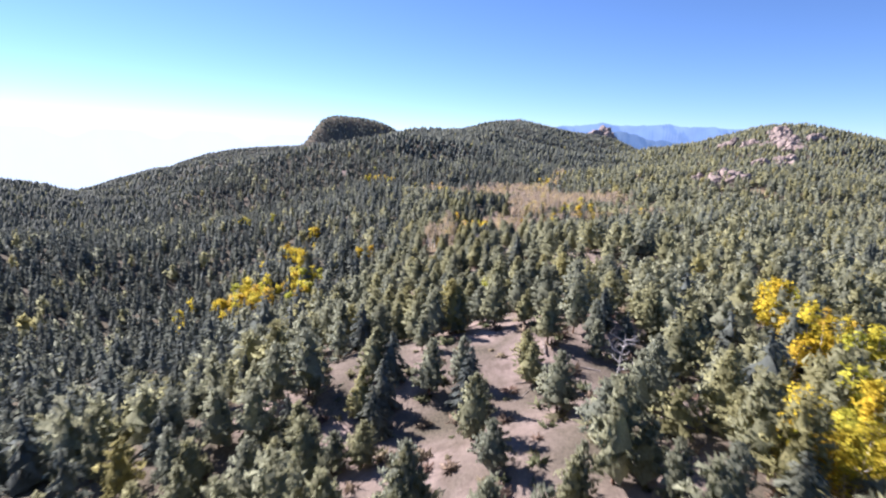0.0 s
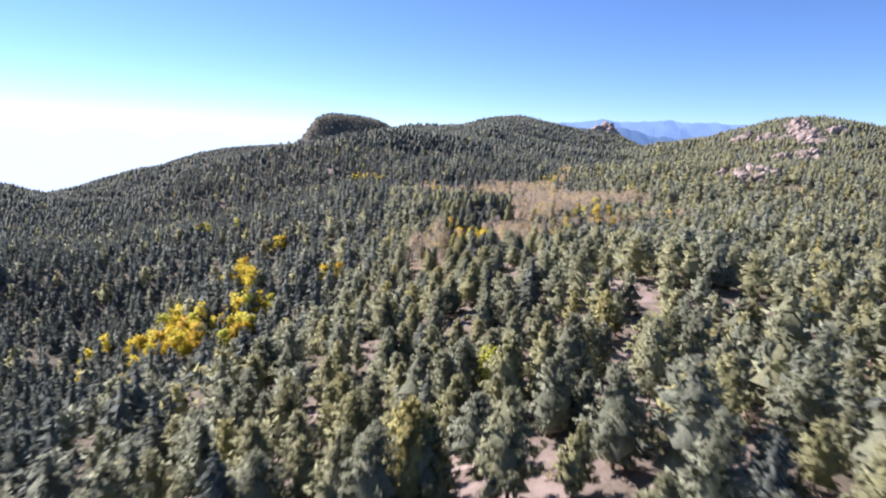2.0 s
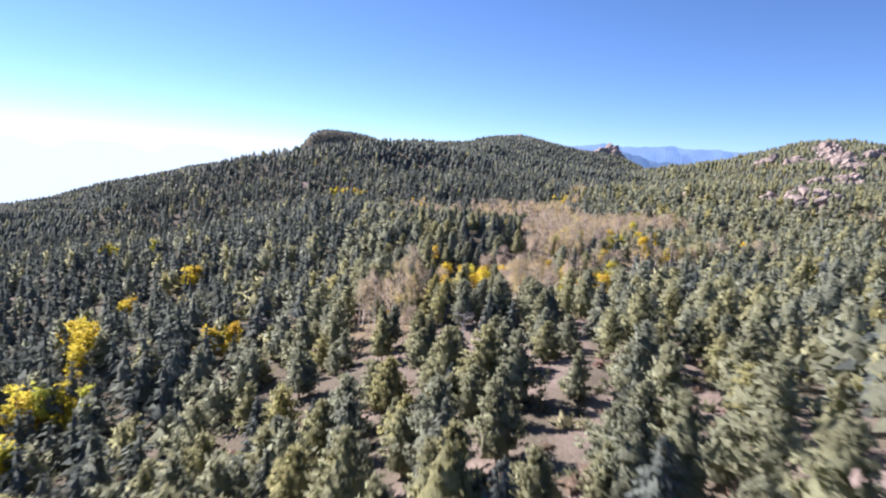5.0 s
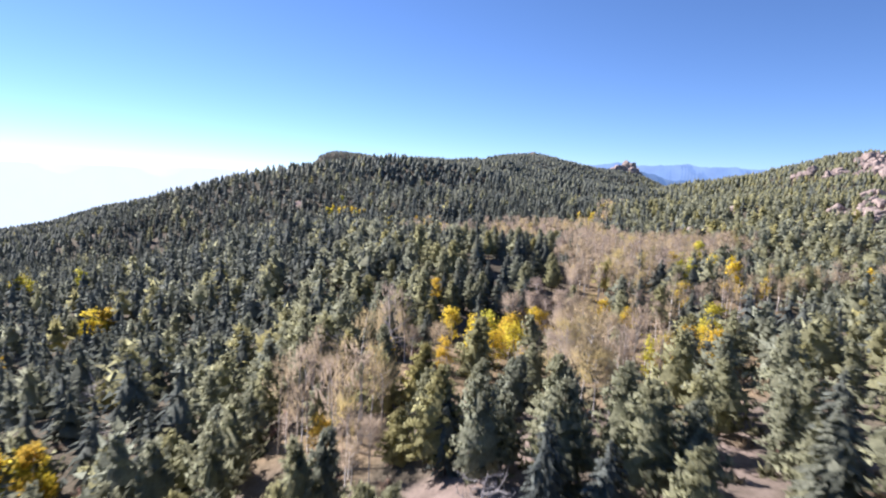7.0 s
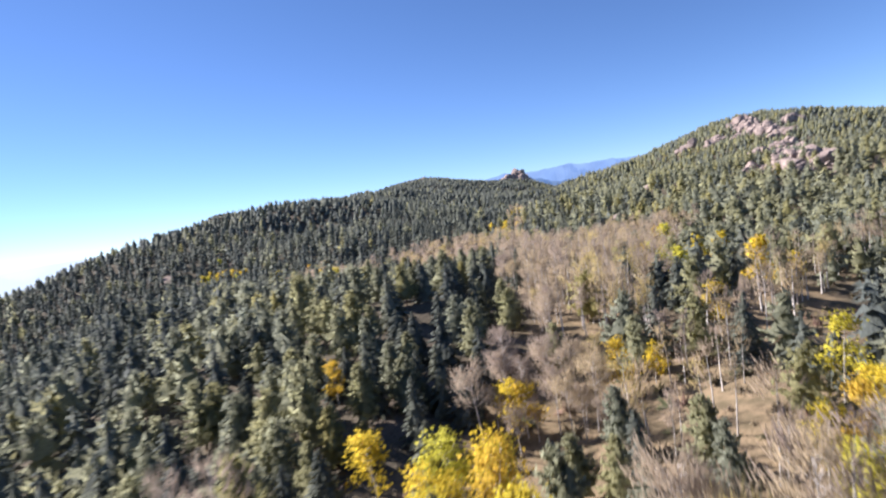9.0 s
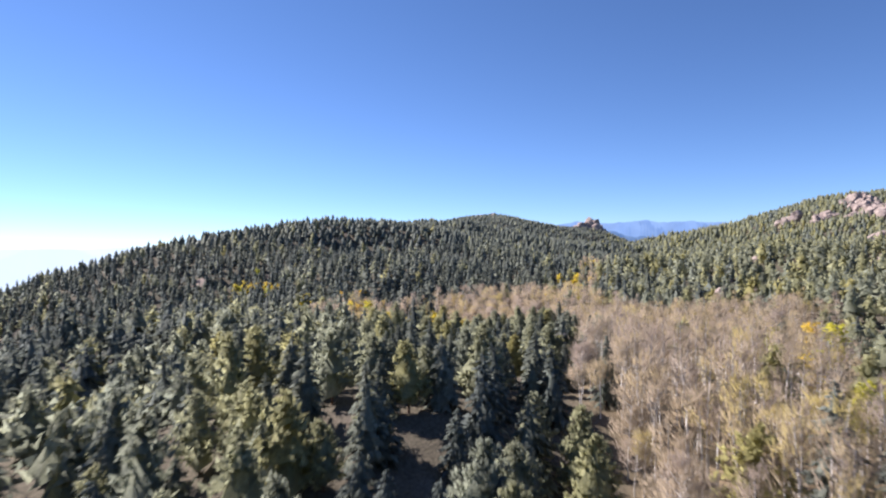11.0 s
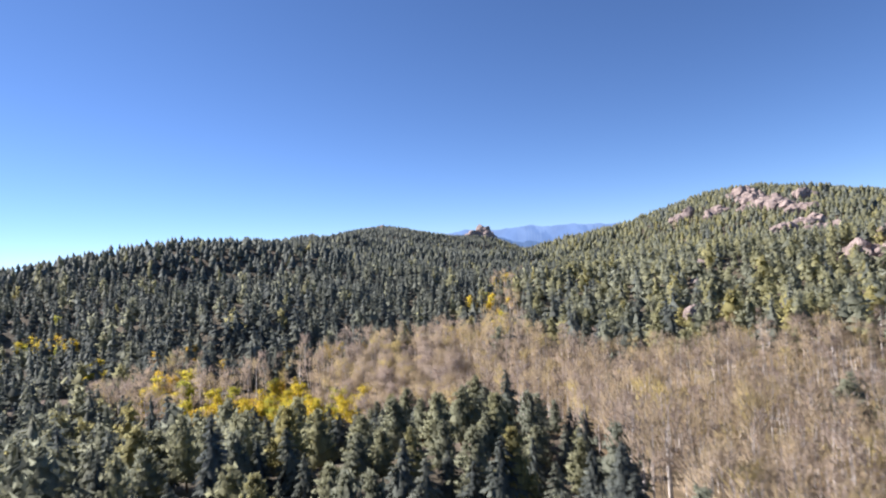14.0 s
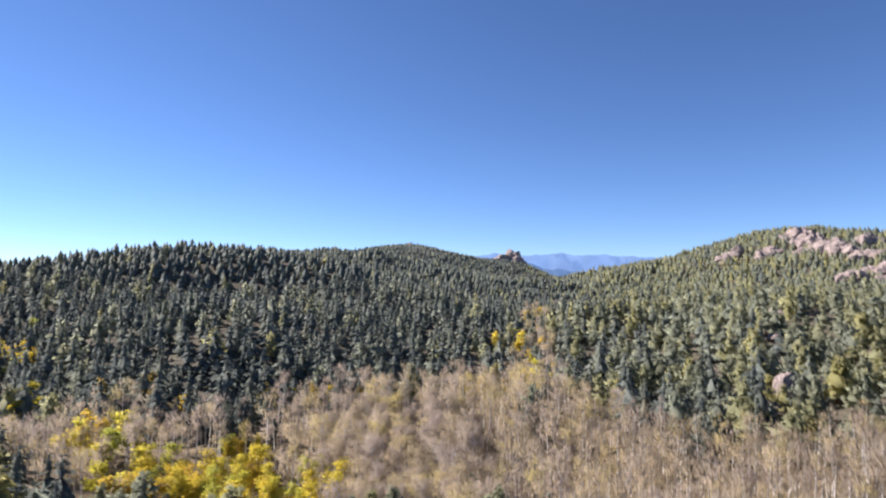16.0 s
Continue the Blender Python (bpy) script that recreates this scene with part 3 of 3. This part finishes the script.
def choose(x, y, u):
    """Kind of tree for each place: 0 none, 1 pine, 2 fir, 3 gold aspen, 4 bare aspen."""
    r = np.random.default_rng(len(x))
    v, w2 = r.uniform(0, 1, x.size), r.uniform(0, 1, x.size)
    spur = np.clip(1.25 - near_line(x, y, SPUR) / 75, 0, 1)
    right = np.where(y < 700, np.clip((x - 70 - 0.03 * y) / 90, 0, 1), np.clip((x - 0.30 * y + 55) / 110, 0, 1))
    p_pine = np.clip(0.09 + 0.85 * spur + 0.75 * right + 0.35 * ((x > -30) & (y < 540)) + 0.12 * ((x > -90) & (y > 300) & (y < 600)), 0, 0.92)
    dens = 0.92 - 0.18 * spur - 0.06 * right + 0.15 * patchy(x, y, 45, 11) * 0.75
    dens = np.where((x < -25) | (y > 640), np.maximum(dens, 0.97), dens)
    x, y = x + 2.5 * patchy(x, y, 13, 41), y + 2.5 * patchy(x, y, 13, 42)     # ragged edges
    kind = np.where(u < dens, np.where(v < p_pine, 1, 2), 0)
    field = inside(x, y, ASPEN_FIELD)
    south = in_spots(x, y, SOUTH_CLUMPS) | inside(x, y, RIGHT_ASPENS)
    kind = np.where(field, np.where(u < 0.97, np.where(w2 < 0.985, 4, 1), 0), kind)
    kind = np.where(south, np.where(u < 0.9, np.where(w2 < 0.86, 4, np.where(v < 0.15, 3, np.where(v < 0.6, 1, 2))), 0), kind)
    kind = np.where(inside(x, y, GLADE) & (kind < 3) & (w2 > 0.3), 0, kind)
    g = near_line(x, y, GULLY) + 3 * patchy(x, y, 20, 3)
    kind = np.where((g < 8) & (u < 0.7), np.where(w2 < 0.93, 4, 3), kind)
    edge = near_line(x, y, [(-24, 598), (-9, 610), (10, 600), (25, 607), (50, 592), (88, 606), (104, 598)])
    kind = np.where((edge < 8) & (w2 < 0.6), np.where(v < 0.12, 3, 4), kind)
    kind = np.where(inside(x, y, FIR_TONGUE) & (kind == 4) & (w2 < 0.75), 2, kind)
    for cx, cy, rad in GOLD_SPOTS:
        kind = np.where((np.hypot(x - cx, y - cy) < rad) & (u < np.where(x > 55, 0.6, 1.0)), 3, kind)
    kind = np.where((bareness(x, y) > 0.66) & (w2 > 0.25), 0, kind)
    for cx, cy, rad in SUMMIT_ROCKS:
        kind = np.where((np.hypot(x - cx, (y - cy) / 0.8) < rad * 1.15) & (w2 > 0.2), 0, kind)
    return kind


def in_view(x, y):
    """The wedge of land that the flight looks over, with a margin for shadows."""
    return (x > -0.95 * y - 25) & (x < np.maximum(0.95 * y + 45, 1.35 * (y - 390) + 90))


px, py, pu = scatter(-330, 420, 20, 820, 5.8, 21)
pk = choose(px, py, pu)
fx, fy, fu = scatter(-200, 240, 20, 760, 2.9, 22)                     # the aspen grove stands closer
fk = choose(fx, fy, fu)
grove = ((inside(fx, fy, ASPEN_FIELD) | in_spots(fx, fy, SOUTH_CLUMPS) | inside(fx, fy, RIGHT_ASPENS)) & (fk == 4) & (fu < 0.9)) | (fk == 3)
keep = ~(inside(px, py, ASPEN_FIELD) & (pk == 4)) & (pk != 3)
px, py, pk = np.concatenate([px[keep], fx[grove]]), np.concatenate([py[keep], fy[grove]]), np.concatenate([pk[keep], fk[grove]])
LONE_PINES = [(27, 311), (52, 310), (76, 431), (80, 410), (98, 452)]
LONE_FIRS = [(39, 325), (18, 305), (73, 333), (57, 313), (64, 343), (68, 338), (61, 430), (51, 401), (112, 540), (66, 378), (71, 370), (60, 451), (61, 582), (44, 408)]
clear_of = np.min([np.hypot(px - a, py - c) for a, c in LONE_PINES + LONE_FIRS], axis=0) > 2.5
px, py, pk = px[clear_of], py[clear_of], pk[clear_of]
for spots, code in ((LONE_PINES, 1), (LONE_FIRS, 2)):
    px, py, pk = np.append(px, [a for a, c in spots]), np.append(py, [c for a, c in spots]), np.append(pk, [code] * len(spots))
keep = (pk > 0) & in_view(px, py)
px, py, pk = px[keep], py[keep], pk[keep]
pz = ground_height(px, py)
pd = near_line(px, py, WAY)

KINDS = {
    1: ("ponderosa_pine", pine, pine_bark, pine_leaf, pine_leaf_j, "pine", "pine_woods",
        "olive-green ponderosa pine with open rounded crown on gravelly ground", "olive green ponderosa pine woods on the slopes", 250),
    2: ("fir_tree", fir, fir_bark, fir_leaf, fir_leaf_j, "fir", "fir_woods",
        "dark blue-green conical fir on the valley slope", "dense dark green fir woods on the slopes", 220),
    3: ("golden_aspen", gold_aspen, aspen_bark, gold_leaf, gold_leaf_j, "aspen", "golden_aspen_woods",
        "aspen in yellow autumn leaf with a pale stem", "scattered yellow aspens among the firs", 120),
    4: ("bare_aspen", bare_aspen, aspen_bark, twig_mat, twig_mat_j, "aspen", "bare_aspen_grove",
        "leafless aspen with white stem and fine tan twigs", "leafless tan aspen grove on the valley floor", 200),
}


def woods(name, shapes, mats, x, y, z, size, label, category, seed, slots=None):
    """Many trees in one mesh: shapes are (places, faces, slot of each face)."""
    r = np.random.default_rng(seed)
    n = len(x)
    which = r.integers(0, len(shapes), n)
    Vs, Fs, Ms, Ts, Ns, k = [], [], [], [], [], 0
    for i, (V, F, N, M) in enumerate(shapes):
        sel = np.nonzero(which == i)[0]
        if not len(sel):
            continue
        a = r.uniform(0, 2 * np.pi, len(sel))
        s = size[sel]
        wd = s * r.uniform(0.85, 1.2, len(sel))
        c, sn = np.cos(a)[:, None], np.sin(a)[:, None]
        X = x[sel][:, None] + wd[:, None] * (c * V[None, :, 0] - sn * V[None, :, 1])
        Y = y[sel][:, None] + wd[:, None] * (sn * V[None, :, 0] + c * V[None, :, 1])
        Z = z[sel][:, None] + s[:, None] * V[None, :, 2]
        Vs.append(np.stack([X, Y, Z], -1).reshape(-1, 3))
        Fs.append((F[None] + (k + np.arange(len(sel)) * len(V))[:, None, None]).reshape(-1, 3))
        Ns.append(np.stack([c * N[None, :, 0] - sn * N[None, :, 1], sn * N[None, :, 0] + c * N[None, :, 1], np.repeat(N[None, :, 2], len(sel), 0)], -1).reshape(-1, 3))
        Ms.append(np.tile(M, len(sel)))
        Ts.append(np.repeat(r.uniform(0, 1, len(sel)), len(V)))
        k += len(sel) * len(V)
    me = bpy.data.meshes.new(name)
    fill_mesh(me, np.concatenate(Vs), np.concatenate(Fs))
    me.normals_split_custom_set_from_vertices(np.concatenate(Ns).tolist())
    for m in mats:
        me.materials.append(m)
    me.polygons.foreach_set("material_index", np.concatenate(Ms).astype(np.int32))
    me.attributes.new("tint", "FLOAT", "POINT").data.foreach_set("value", np.concatenate(Ts).astype(np.float32))
    return tagged(new(name, me), label, category, kind="stuff")


def two_part(wood, limbs, crown):
    """Stem and crown as one shape, with the material slot of each face."""
    V, F, N = joined([wood, crown])
    return V, F, N, np.concatenate([np.zeros(len(wood[1]), int), np.ones(len(crown[1]), int)])


for code, (name, shape, bark_mat, leaf, leaf_j, category, woods_name, label, woods_label, count) in KINDS.items():
    r = np.random.default_rng(100 + code)
    idx = np.nonzero(pk == code)[0]
    idx = idx[np.argsort(pd[idx])]
    near, rest = idx[:count], idx[count:]
    models = []
    for i in range(6):
        wood, limbs, crown = shape(r, 3)
        models.append((mesh_of(name + "_trunk", wood, bark_mat), mesh_of(name + "_crown", crown, leaf), mesh_of(name + "_branches", joined(limbs), bark_mat) if limbs else None))
    firsts = {}
    for j, i in enumerate(near):
        s = r.uniform(0.65, 1.15) if code in (1, 2) else r.uniform(0.6, 1.15)
        s *= 0.85 if code == 3 and py[i] > 530 else 1.0
        m = pose(px[i], py[i], pz[i] - 0.1, r.normal(0, 1.5), r.normal(0, 1.5), r.uniform(0, 360)) @ Matrix.Diagonal((s * r.uniform(0.9, 1.12), s * r.uniform(0.9, 1.12), s, 1))
        v = j % 6
        if v in firsts:
            ob = firsts[v].copy()
            scene.collection.objects.link(ob)
            ob.matrix_basis = m
            for ch in firsts[v].children:
                c2 = ch.copy()
                scene.collection.objects.link(c2)
                c2.parent = ob
        else:
            ob = tagged(new(name), label, category, group=category + " trees of the valley")
            ob.matrix_basis = m
            part("trunk", models[v][0], ob)
            part("crown", models[v][1], ob)
            if models[v][2]:
                tagged(part("branchwork", models[v][2], ob), kind="stuff")
            firsts[v] = ob
    for level, lo, hi, where in ((2, 0, 40, "along the crest and valley floor"), (1, 40, 100, "beside the clear valley"), (0, 100, 5000, "on the higher slopes")):
        sel = rest[(pd[rest] >= lo) & (pd[rest] < hi)]
        if len(sel):
            shapes = [two_part(*shape(r, level)) for i in range(8)]
            woods(woods_name, shapes, (bark_mat, leaf_j), px[sel], py[sel], pz[sel] - 0.1, r.uniform(0.68, 1.25, len(sel)) * (np.where(py[sel] > 530, 0.85, 1.0) if code == 3 else 1.0), woods_label + " " + where, "woods", 40 + code + level)

# far woods
r = np.random.default_rng(77)
gx, gy, gu = [], [], []
for x0, x1, y0, y1, cell, seed in ((-1050, 1000, -180, 1250, 6.5, 31), (-1250, 1050, 1250, 2250, 9.0, 32), (-1150, -120, 2250, 2980, 12.5, 33)):
    a_, b_, c_ = scatter(x0, x1, y0, y1, cell, seed)
    core = (a_ > -330) & (a_ < 420) & (b_ > 20) & (b_ < 820)
    ok = ~core & in_view(a_, b_)
    gx.append(a_[ok])
    gy.append(b_[ok])
    gu.append(c_[ok])
gx, gy, gu = map(np.concatenate, (gx, gy, gu))
gk = choose(gx, gy, gu)
for code, name, mat, wide, label in ((1, "far_pine_woods", pine_leaf_j, 3.7, "olive green pine woods covering the far hillsides"), (2, "far_fir_woods", fir_leaf_j, 3.6, "dark green conifer woods covering the far hills")):
    sel = gk == code
    x, y = gx[sel], gy[sel]
    far = (y > 1100) | (x < -500) | (y < 300)
    for sel2, tiers, where in ((~far, 3, "near the valley"), (far, 2, "towards the horizon")):
        shapes = [(*far_conifer(r, wide, 9.2, tiers), np.zeros(5 * tiers, int)) for i in range(10)]
        woods(name, shapes, (mat,), x[sel2], y[sel2], ground_height(x[sel2], y[sel2]) - 0.3, r.uniform(0.75, 1.2, sel2.sum()) * (1.12 if tiers == 2 else 1.0), label + " " + where, "woods", 60 + code + tiers)


# ---------------------------------------------------------------- shrubs under the open wood
r = np.random.default_rng(91)
sx, sy, su = scatter(-60, 260, 40, 600, 4.4, 92)
open_wood = np.clip(1.4 - near_line(sx, sy, SPUR) / 70, 0, 1) * 0.9 + np.clip((sx - 60) / 60, 0, 1) * 0.4
open_wood = np.maximum(open_wood, np.where(inside(sx, sy, GLADE) | inside(sx, sy, RIGHT_ASPENS), 0.9, 0.0))
ok = (su < open_wood) & ~inside(sx, sy, ASPEN_FIELD)
sx, sy = sx[ok], sy[ok]
order = np.argsort(near_line(sx, sy, WAY))
sx, sy = sx[order], sy[order]
SHRUBS = [mesh_of("shrub", shrub(r, 2), shrub_mat) for i in range(5)]
for i in range(280):
    s = r.uniform(0.7, 2.3)
    ob = new("shrub", SHRUBS[i % 5])
    ob.matrix_basis = pose(sx[i], sy[i], float(ground_height(sx[i], sy[i])) - 0.05, 0, 0, r.uniform(0, 360)) @ Matrix.Diagonal((s, s * r.uniform(0.8, 1.2), s * r.uniform(0.6, 1.0), 1))
    tagged(ob, "low grey-brown mountain shrub on gravelly soil", "shrub", group="shrubs of the open wood")
shapes = []
for i in range(6):
    V, F, N = shrub(r, 1)
    shapes.append((V, F, N, np.zeros(len(F), int)))
woods("brush", shapes, (shrub_mat_j,), sx[280:], sy[280:], ground_height(sx[280:], sy[280:]) - 0.05, r.uniform(0.6, 1.9, len(sx) - 280), "low grey and mauve brush across the open slopes", "brush", 93)


# ---------------------------------------------------------------- rocks
def boulder(r, detail=2):
    bm = bmesh.new()
    bmesh.ops.create_icosphere(bm, subdivisions=detail, radius=1.0)
    off = Vector(r.uniform(-50, 50, 3))
    cuts = [(Vector(unit(r.normal(size=3))), r.uniform(0.48, 0.82)) for i in range(12)]
    for v in bm.verts:
        for n, d in cuts:
            e = v.co.dot(n) - d
            if e > 0:
                v.co -= n * e * 0.97
        v.co *= 1 + 0.18 * noise.noise(v.co * 1.7 + off) + 0.07 * noise.noise(v.co * 5.0 + off)
    me = bpy.data.meshes.new("boulder")
    bm.to_mesh(me)
    bm.free()
    me.materials.append(rock_mat)
    return me


r = np.random.default_rng(55)
ROCKS = [boulder(r, 2) for i in range(6)] + [boulder(r, 3) for i in range(3)]


def rock_at(x, y, size, flat=0.75, sink=0.35, label="weathered pink granite boulder on the hillside", group="boulders of the outcrops", which=None):
    me = ROCKS[which if which is not None else int(r.integers(0, 6))]
    sx, sy, sz = size * r.uniform(0.75, 1.3), size * r.uniform(0.75, 1.3), size * flat * r.uniform(0.8, 1.3)
    ob = new("boulder", me)
    z = float(ground_height(x, y)) + sz * (1 - 2 * sink)
    ob.matrix_world = pose(x, y, z, r.uniform(-18, 18), r.uniform(-18, 18), r.uniform(0, 360)) @ Matrix.Diagonal((sx, sy, sz, 1))
    return tagged(ob, label, "rock", group=group)


for cx, cy, rad in OUTCROPS:
    for i in range(int(rad * 3.0)):
        a, d = r.uniform(0, 6.28), rad * math.sqrt(r.uniform(0, 1))
        rock_at(cx + d * math.cos(a), cy + d * math.sin(a), r.uniform(1.2, 4.6) * (1.25 - 0.5 * d / rad) * (0.5 if cx < 200 else 1.0), flat=r.uniform(0.5, 0.95))
for x, y, s in ((272, 590, 8.5), (300, 606, 8.0), (262, 566, 8.0), (284, 576, 8.5), (256, 556, 6.0), (268, 578, 7.5), (286, 596, 8.5), (294, 572, 6.5), (278, 560, 6.5), (308, 594, 6.5), (262, 600, 6.0), (292, 614, 7.5), (310, 628, 7.0), (300, 588, 9.0)):
    rock_at(x, y, s, flat=0.85, label="large rounded granite slab of the outcrop", which=int(r.integers(6, 9)))


def joined_rocks(name, spots, label):
    """Many blocks in one mesh; spots are x, y, size, height share."""
    Vs, Fs, k = [], [], 0
    for x, y, size, tall in spots:
        me = ROCKS[int(r.integers(0, 6))]
        V = np.empty(len(me.vertices) * 3, np.float32)
        me.vertices.foreach_get("co", V)
        F = np.empty(len(me.polygons) * 3, np.int32)
        me.polygons.foreach_get("vertices", F)
        sc = np.array([r.uniform(0.8, 1.3), r.uniform(0.8, 1.3), tall]) * size
        turn = np.array(Euler((r.uniform(-0.3, 0.3), r.uniform(-0.3, 0.3), r.uniform(0, 6.28))).to_matrix())
        Vs.append((V.reshape(-1, 3) * sc) @ turn.T + np.array([x, y, float(ground_height(x, y)) + size * tall * 0.35]))
        Fs.append(F.reshape(-1, 3) + k)
        k += len(Vs[-1])
    me = bpy.data.meshes.new(name)
    fill_mesh(me, np.concatenate(Vs), np.concatenate(Fs))
    me.polygons.foreach_set("use_smooth", np.zeros(len(me.polygons), bool))
    me.materials.append(rock_mat)
    return tagged(new(name, me), label, "rocks", kind="stuff")


spots = []
for cx, cy, rad in SUMMIT_ROCKS:
    for i in range(int(rad * 2.2)):
        a, d = r.uniform(0, 6.28), rad * math.sqrt(r.uniform(0, 1))
        spots.append((cx + d * math.cos(a), cy + 0.7 * d * math.sin(a), r.uniform(3.2, 8.5) * (1.15 if rad > 15 else 1.0), r.uniform(0.6, 1.25)))
joined_rocks("summit_rocks", spots, "pale pink granite cliffs and blocks near the hilltop")
for x, y, s, f in ((338, 1012, 8, 0.5), (331, 986, 6, 0.5), (366, 1172, 10, 0.45), (358, 1160, 7, 0.5), (320, 930, 4, 0.7), (205, 1915, 16, 0.6), (235, 1900, 12, 0.6), (-215, 1640, 14, 0.7)):
    rock_at(x, y, s, flat=f, label="bare granite slab among the pines", group="slabs on the far hills")
for i in range(22):
    x, y = r.uniform(128, 168), r.uniform(550, 575)
    rock_at(x, y, r.uniform(0.7, 2.0), label="pale granite ledge at the edge of the aspens", group="ledges by the aspens")
rock_at(156, 566, 2.6, flat=1.6, sink=0.2, label="upright pale granite boulder at the edge of the aspens", which=7)
joined_rocks("hillside_rocks", [(r.uniform(130, 420), r.uniform(560, 1000), r.uniform(1.2, 3.4), r.uniform(0.6, 1.0)) for i in range(90)], "scattered granite rocks among the pines of the hillside")
for i in range(26):
    x, y = r.uniform(-25, 75), r.uniform(70, 240)
    rock_at(x, y, r.uniform(0.3, 0.9), label="small pinkish stone on the gravelly crest", group="stones of the crest")

# the castle rock on its ridge
castle = tagged(new("castle_rock"), "tall weathered pink castle rock crowning a wooded ridge", "rock")
castle.location = (548, 2000, float(ground_height(548, 2000)) + 5)
for dx, dy, size, tall in ((0, 0, 17, 2.35), (-11, 6, 16, 2.15), (12, 6, 15, 1.9), (-24, 2, 15, 1.5), (-38, -3, 14, 1.1), (23, 2, 14, 1.45), (34, 6, 13, 1.0), (4, -12, 14, 1.75), (-16, -12, 13, 1.35), (46, 10, 12, 0.7), (-52, -8, 12, 0.8), (58, 12, 10, 0.5), (14, -14, 12, 1.2), (-30, -12, 11, 0.9)):
    ob = part("block", ROCKS[(6, 0, 7, 1, 8, 2)[abs(dx) % 6]], castle)
    drop = float(ground_height(548 + dx, 2000 + dy)) - castle.location.z
    ob.matrix_basis = pose(dx, dy, 1.3 * drop + size * tall * 0.36, r.uniform(-8, 8), r.uniform(-8, 8), r.uniform(0, 360)) @ Matrix.Diagonal((size * 1.8, size * 1.5, size * 0.95 * tall, 1))


# ---------------------------------------------------------------- dead trees and fallen logs
def dead_tree(r):
    """Silver snag: a crooked stem, forked limbs and bare branchlets."""
    h = r.uniform(6.5, 9.5)
    pts, wood = stem(h, 0.2, 6, r, 0.35, 6, 0.2)
    limbs = []
    for k in range(17):
        z = h * r.uniform(0.3, 0.97)
        a = along(pts, np.array([z]))[0]
        az, L = r.uniform(0, 6.28), r.uniform(1.6, 3.8)
        p1 = a + L * 0.5 * np.array([math.cos(az), math.sin(az), r.uniform(0.0, 0.7)])
        p2 = p1 + L * 0.5 * np.array([math.cos(az + r.normal(0, 0.6)), math.sin(az + r.normal(0, 0.6)), r.uniform(-0.2, 1.0)])
        limbs.append(tube([a, p1, p2], [0.085, 0.06, 0.025], 4))
        for m in range(5):
            c = p1 + (p2 - p1) * r.uniform(0, 1)
            limbs.append(tube([c, c + r.normal(0, 0.6, 3) + (0, 0, 0.3)], [0.03, 0.01], 3))
    return wood, joined(limbs)


SNAGS = [(5, 310), (-2, 306), (-21, 325), (-34, 306), (-41, 304), (16, 256), (-46, 334), (-31, 290), (27, 84), (52, 440), (140, 492)]
for i, (x, y) in enumerate(SNAGS):
    wood, limbs = dead_tree(r)
    ob = tagged(new("dead_tree"), "silver-grey dead tree with bare crooked branches", "dead tree", group="dead trees of the valley")
    s = r.uniform(0.85, 1.1) * (1.1 if i < 2 else 0.9)
    ob.matrix_basis = pose(x, y, float(ground_height(x, y)) - 0.1, r.normal(0, 4), r.normal(0, 4), r.uniform(0, 360)) @ Matrix.Scale(s, 4)
    part("trunk", mesh_of("snag_trunk", wood, dead_bark), ob)
    tagged(part("branchwork", mesh_of("snag_branches", limbs, dead_bark), ob), kind="stuff")

LOGS = [mesh_of("log", tube([(-3, 0, 0), (-1, 0.08, 0.03), (1.2, -0.05, 0), (3.2, 0.1, 0.05)], [0.2, 0.18, 0.14, 0.06], 7), log_bark) for i in range(1)]
for i in range(46):
    if i < 26:
        x, y = r.uniform(-12, 50), r.uniform(72, 215)
    else:
        x, y = r.uniform(75, 150), r.uniform(440, 560)
    ob = new("fallen_log", LOGS[0])
    s, az = r.uniform(0.6, 1.3), r.uniform(0, 180)
    ex, ey = math.cos(radians(az)) * 2.5 * s, math.sin(radians(az)) * 2.5 * s
    z0, z1 = float(ground_height(x - ex, y - ey)), float(ground_height(x + ex, y + ey))
    ob.matrix_basis = pose(x, y, (z0 + z1) / 2 + 0.12 * s, 0, -math.degrees(math.atan2(z1 - z0, 5 * s)), az) @ Matrix.Scale(s, 4)
    tagged(ob, "grey weathered fallen log on the ground", "log", group="fallen logs")
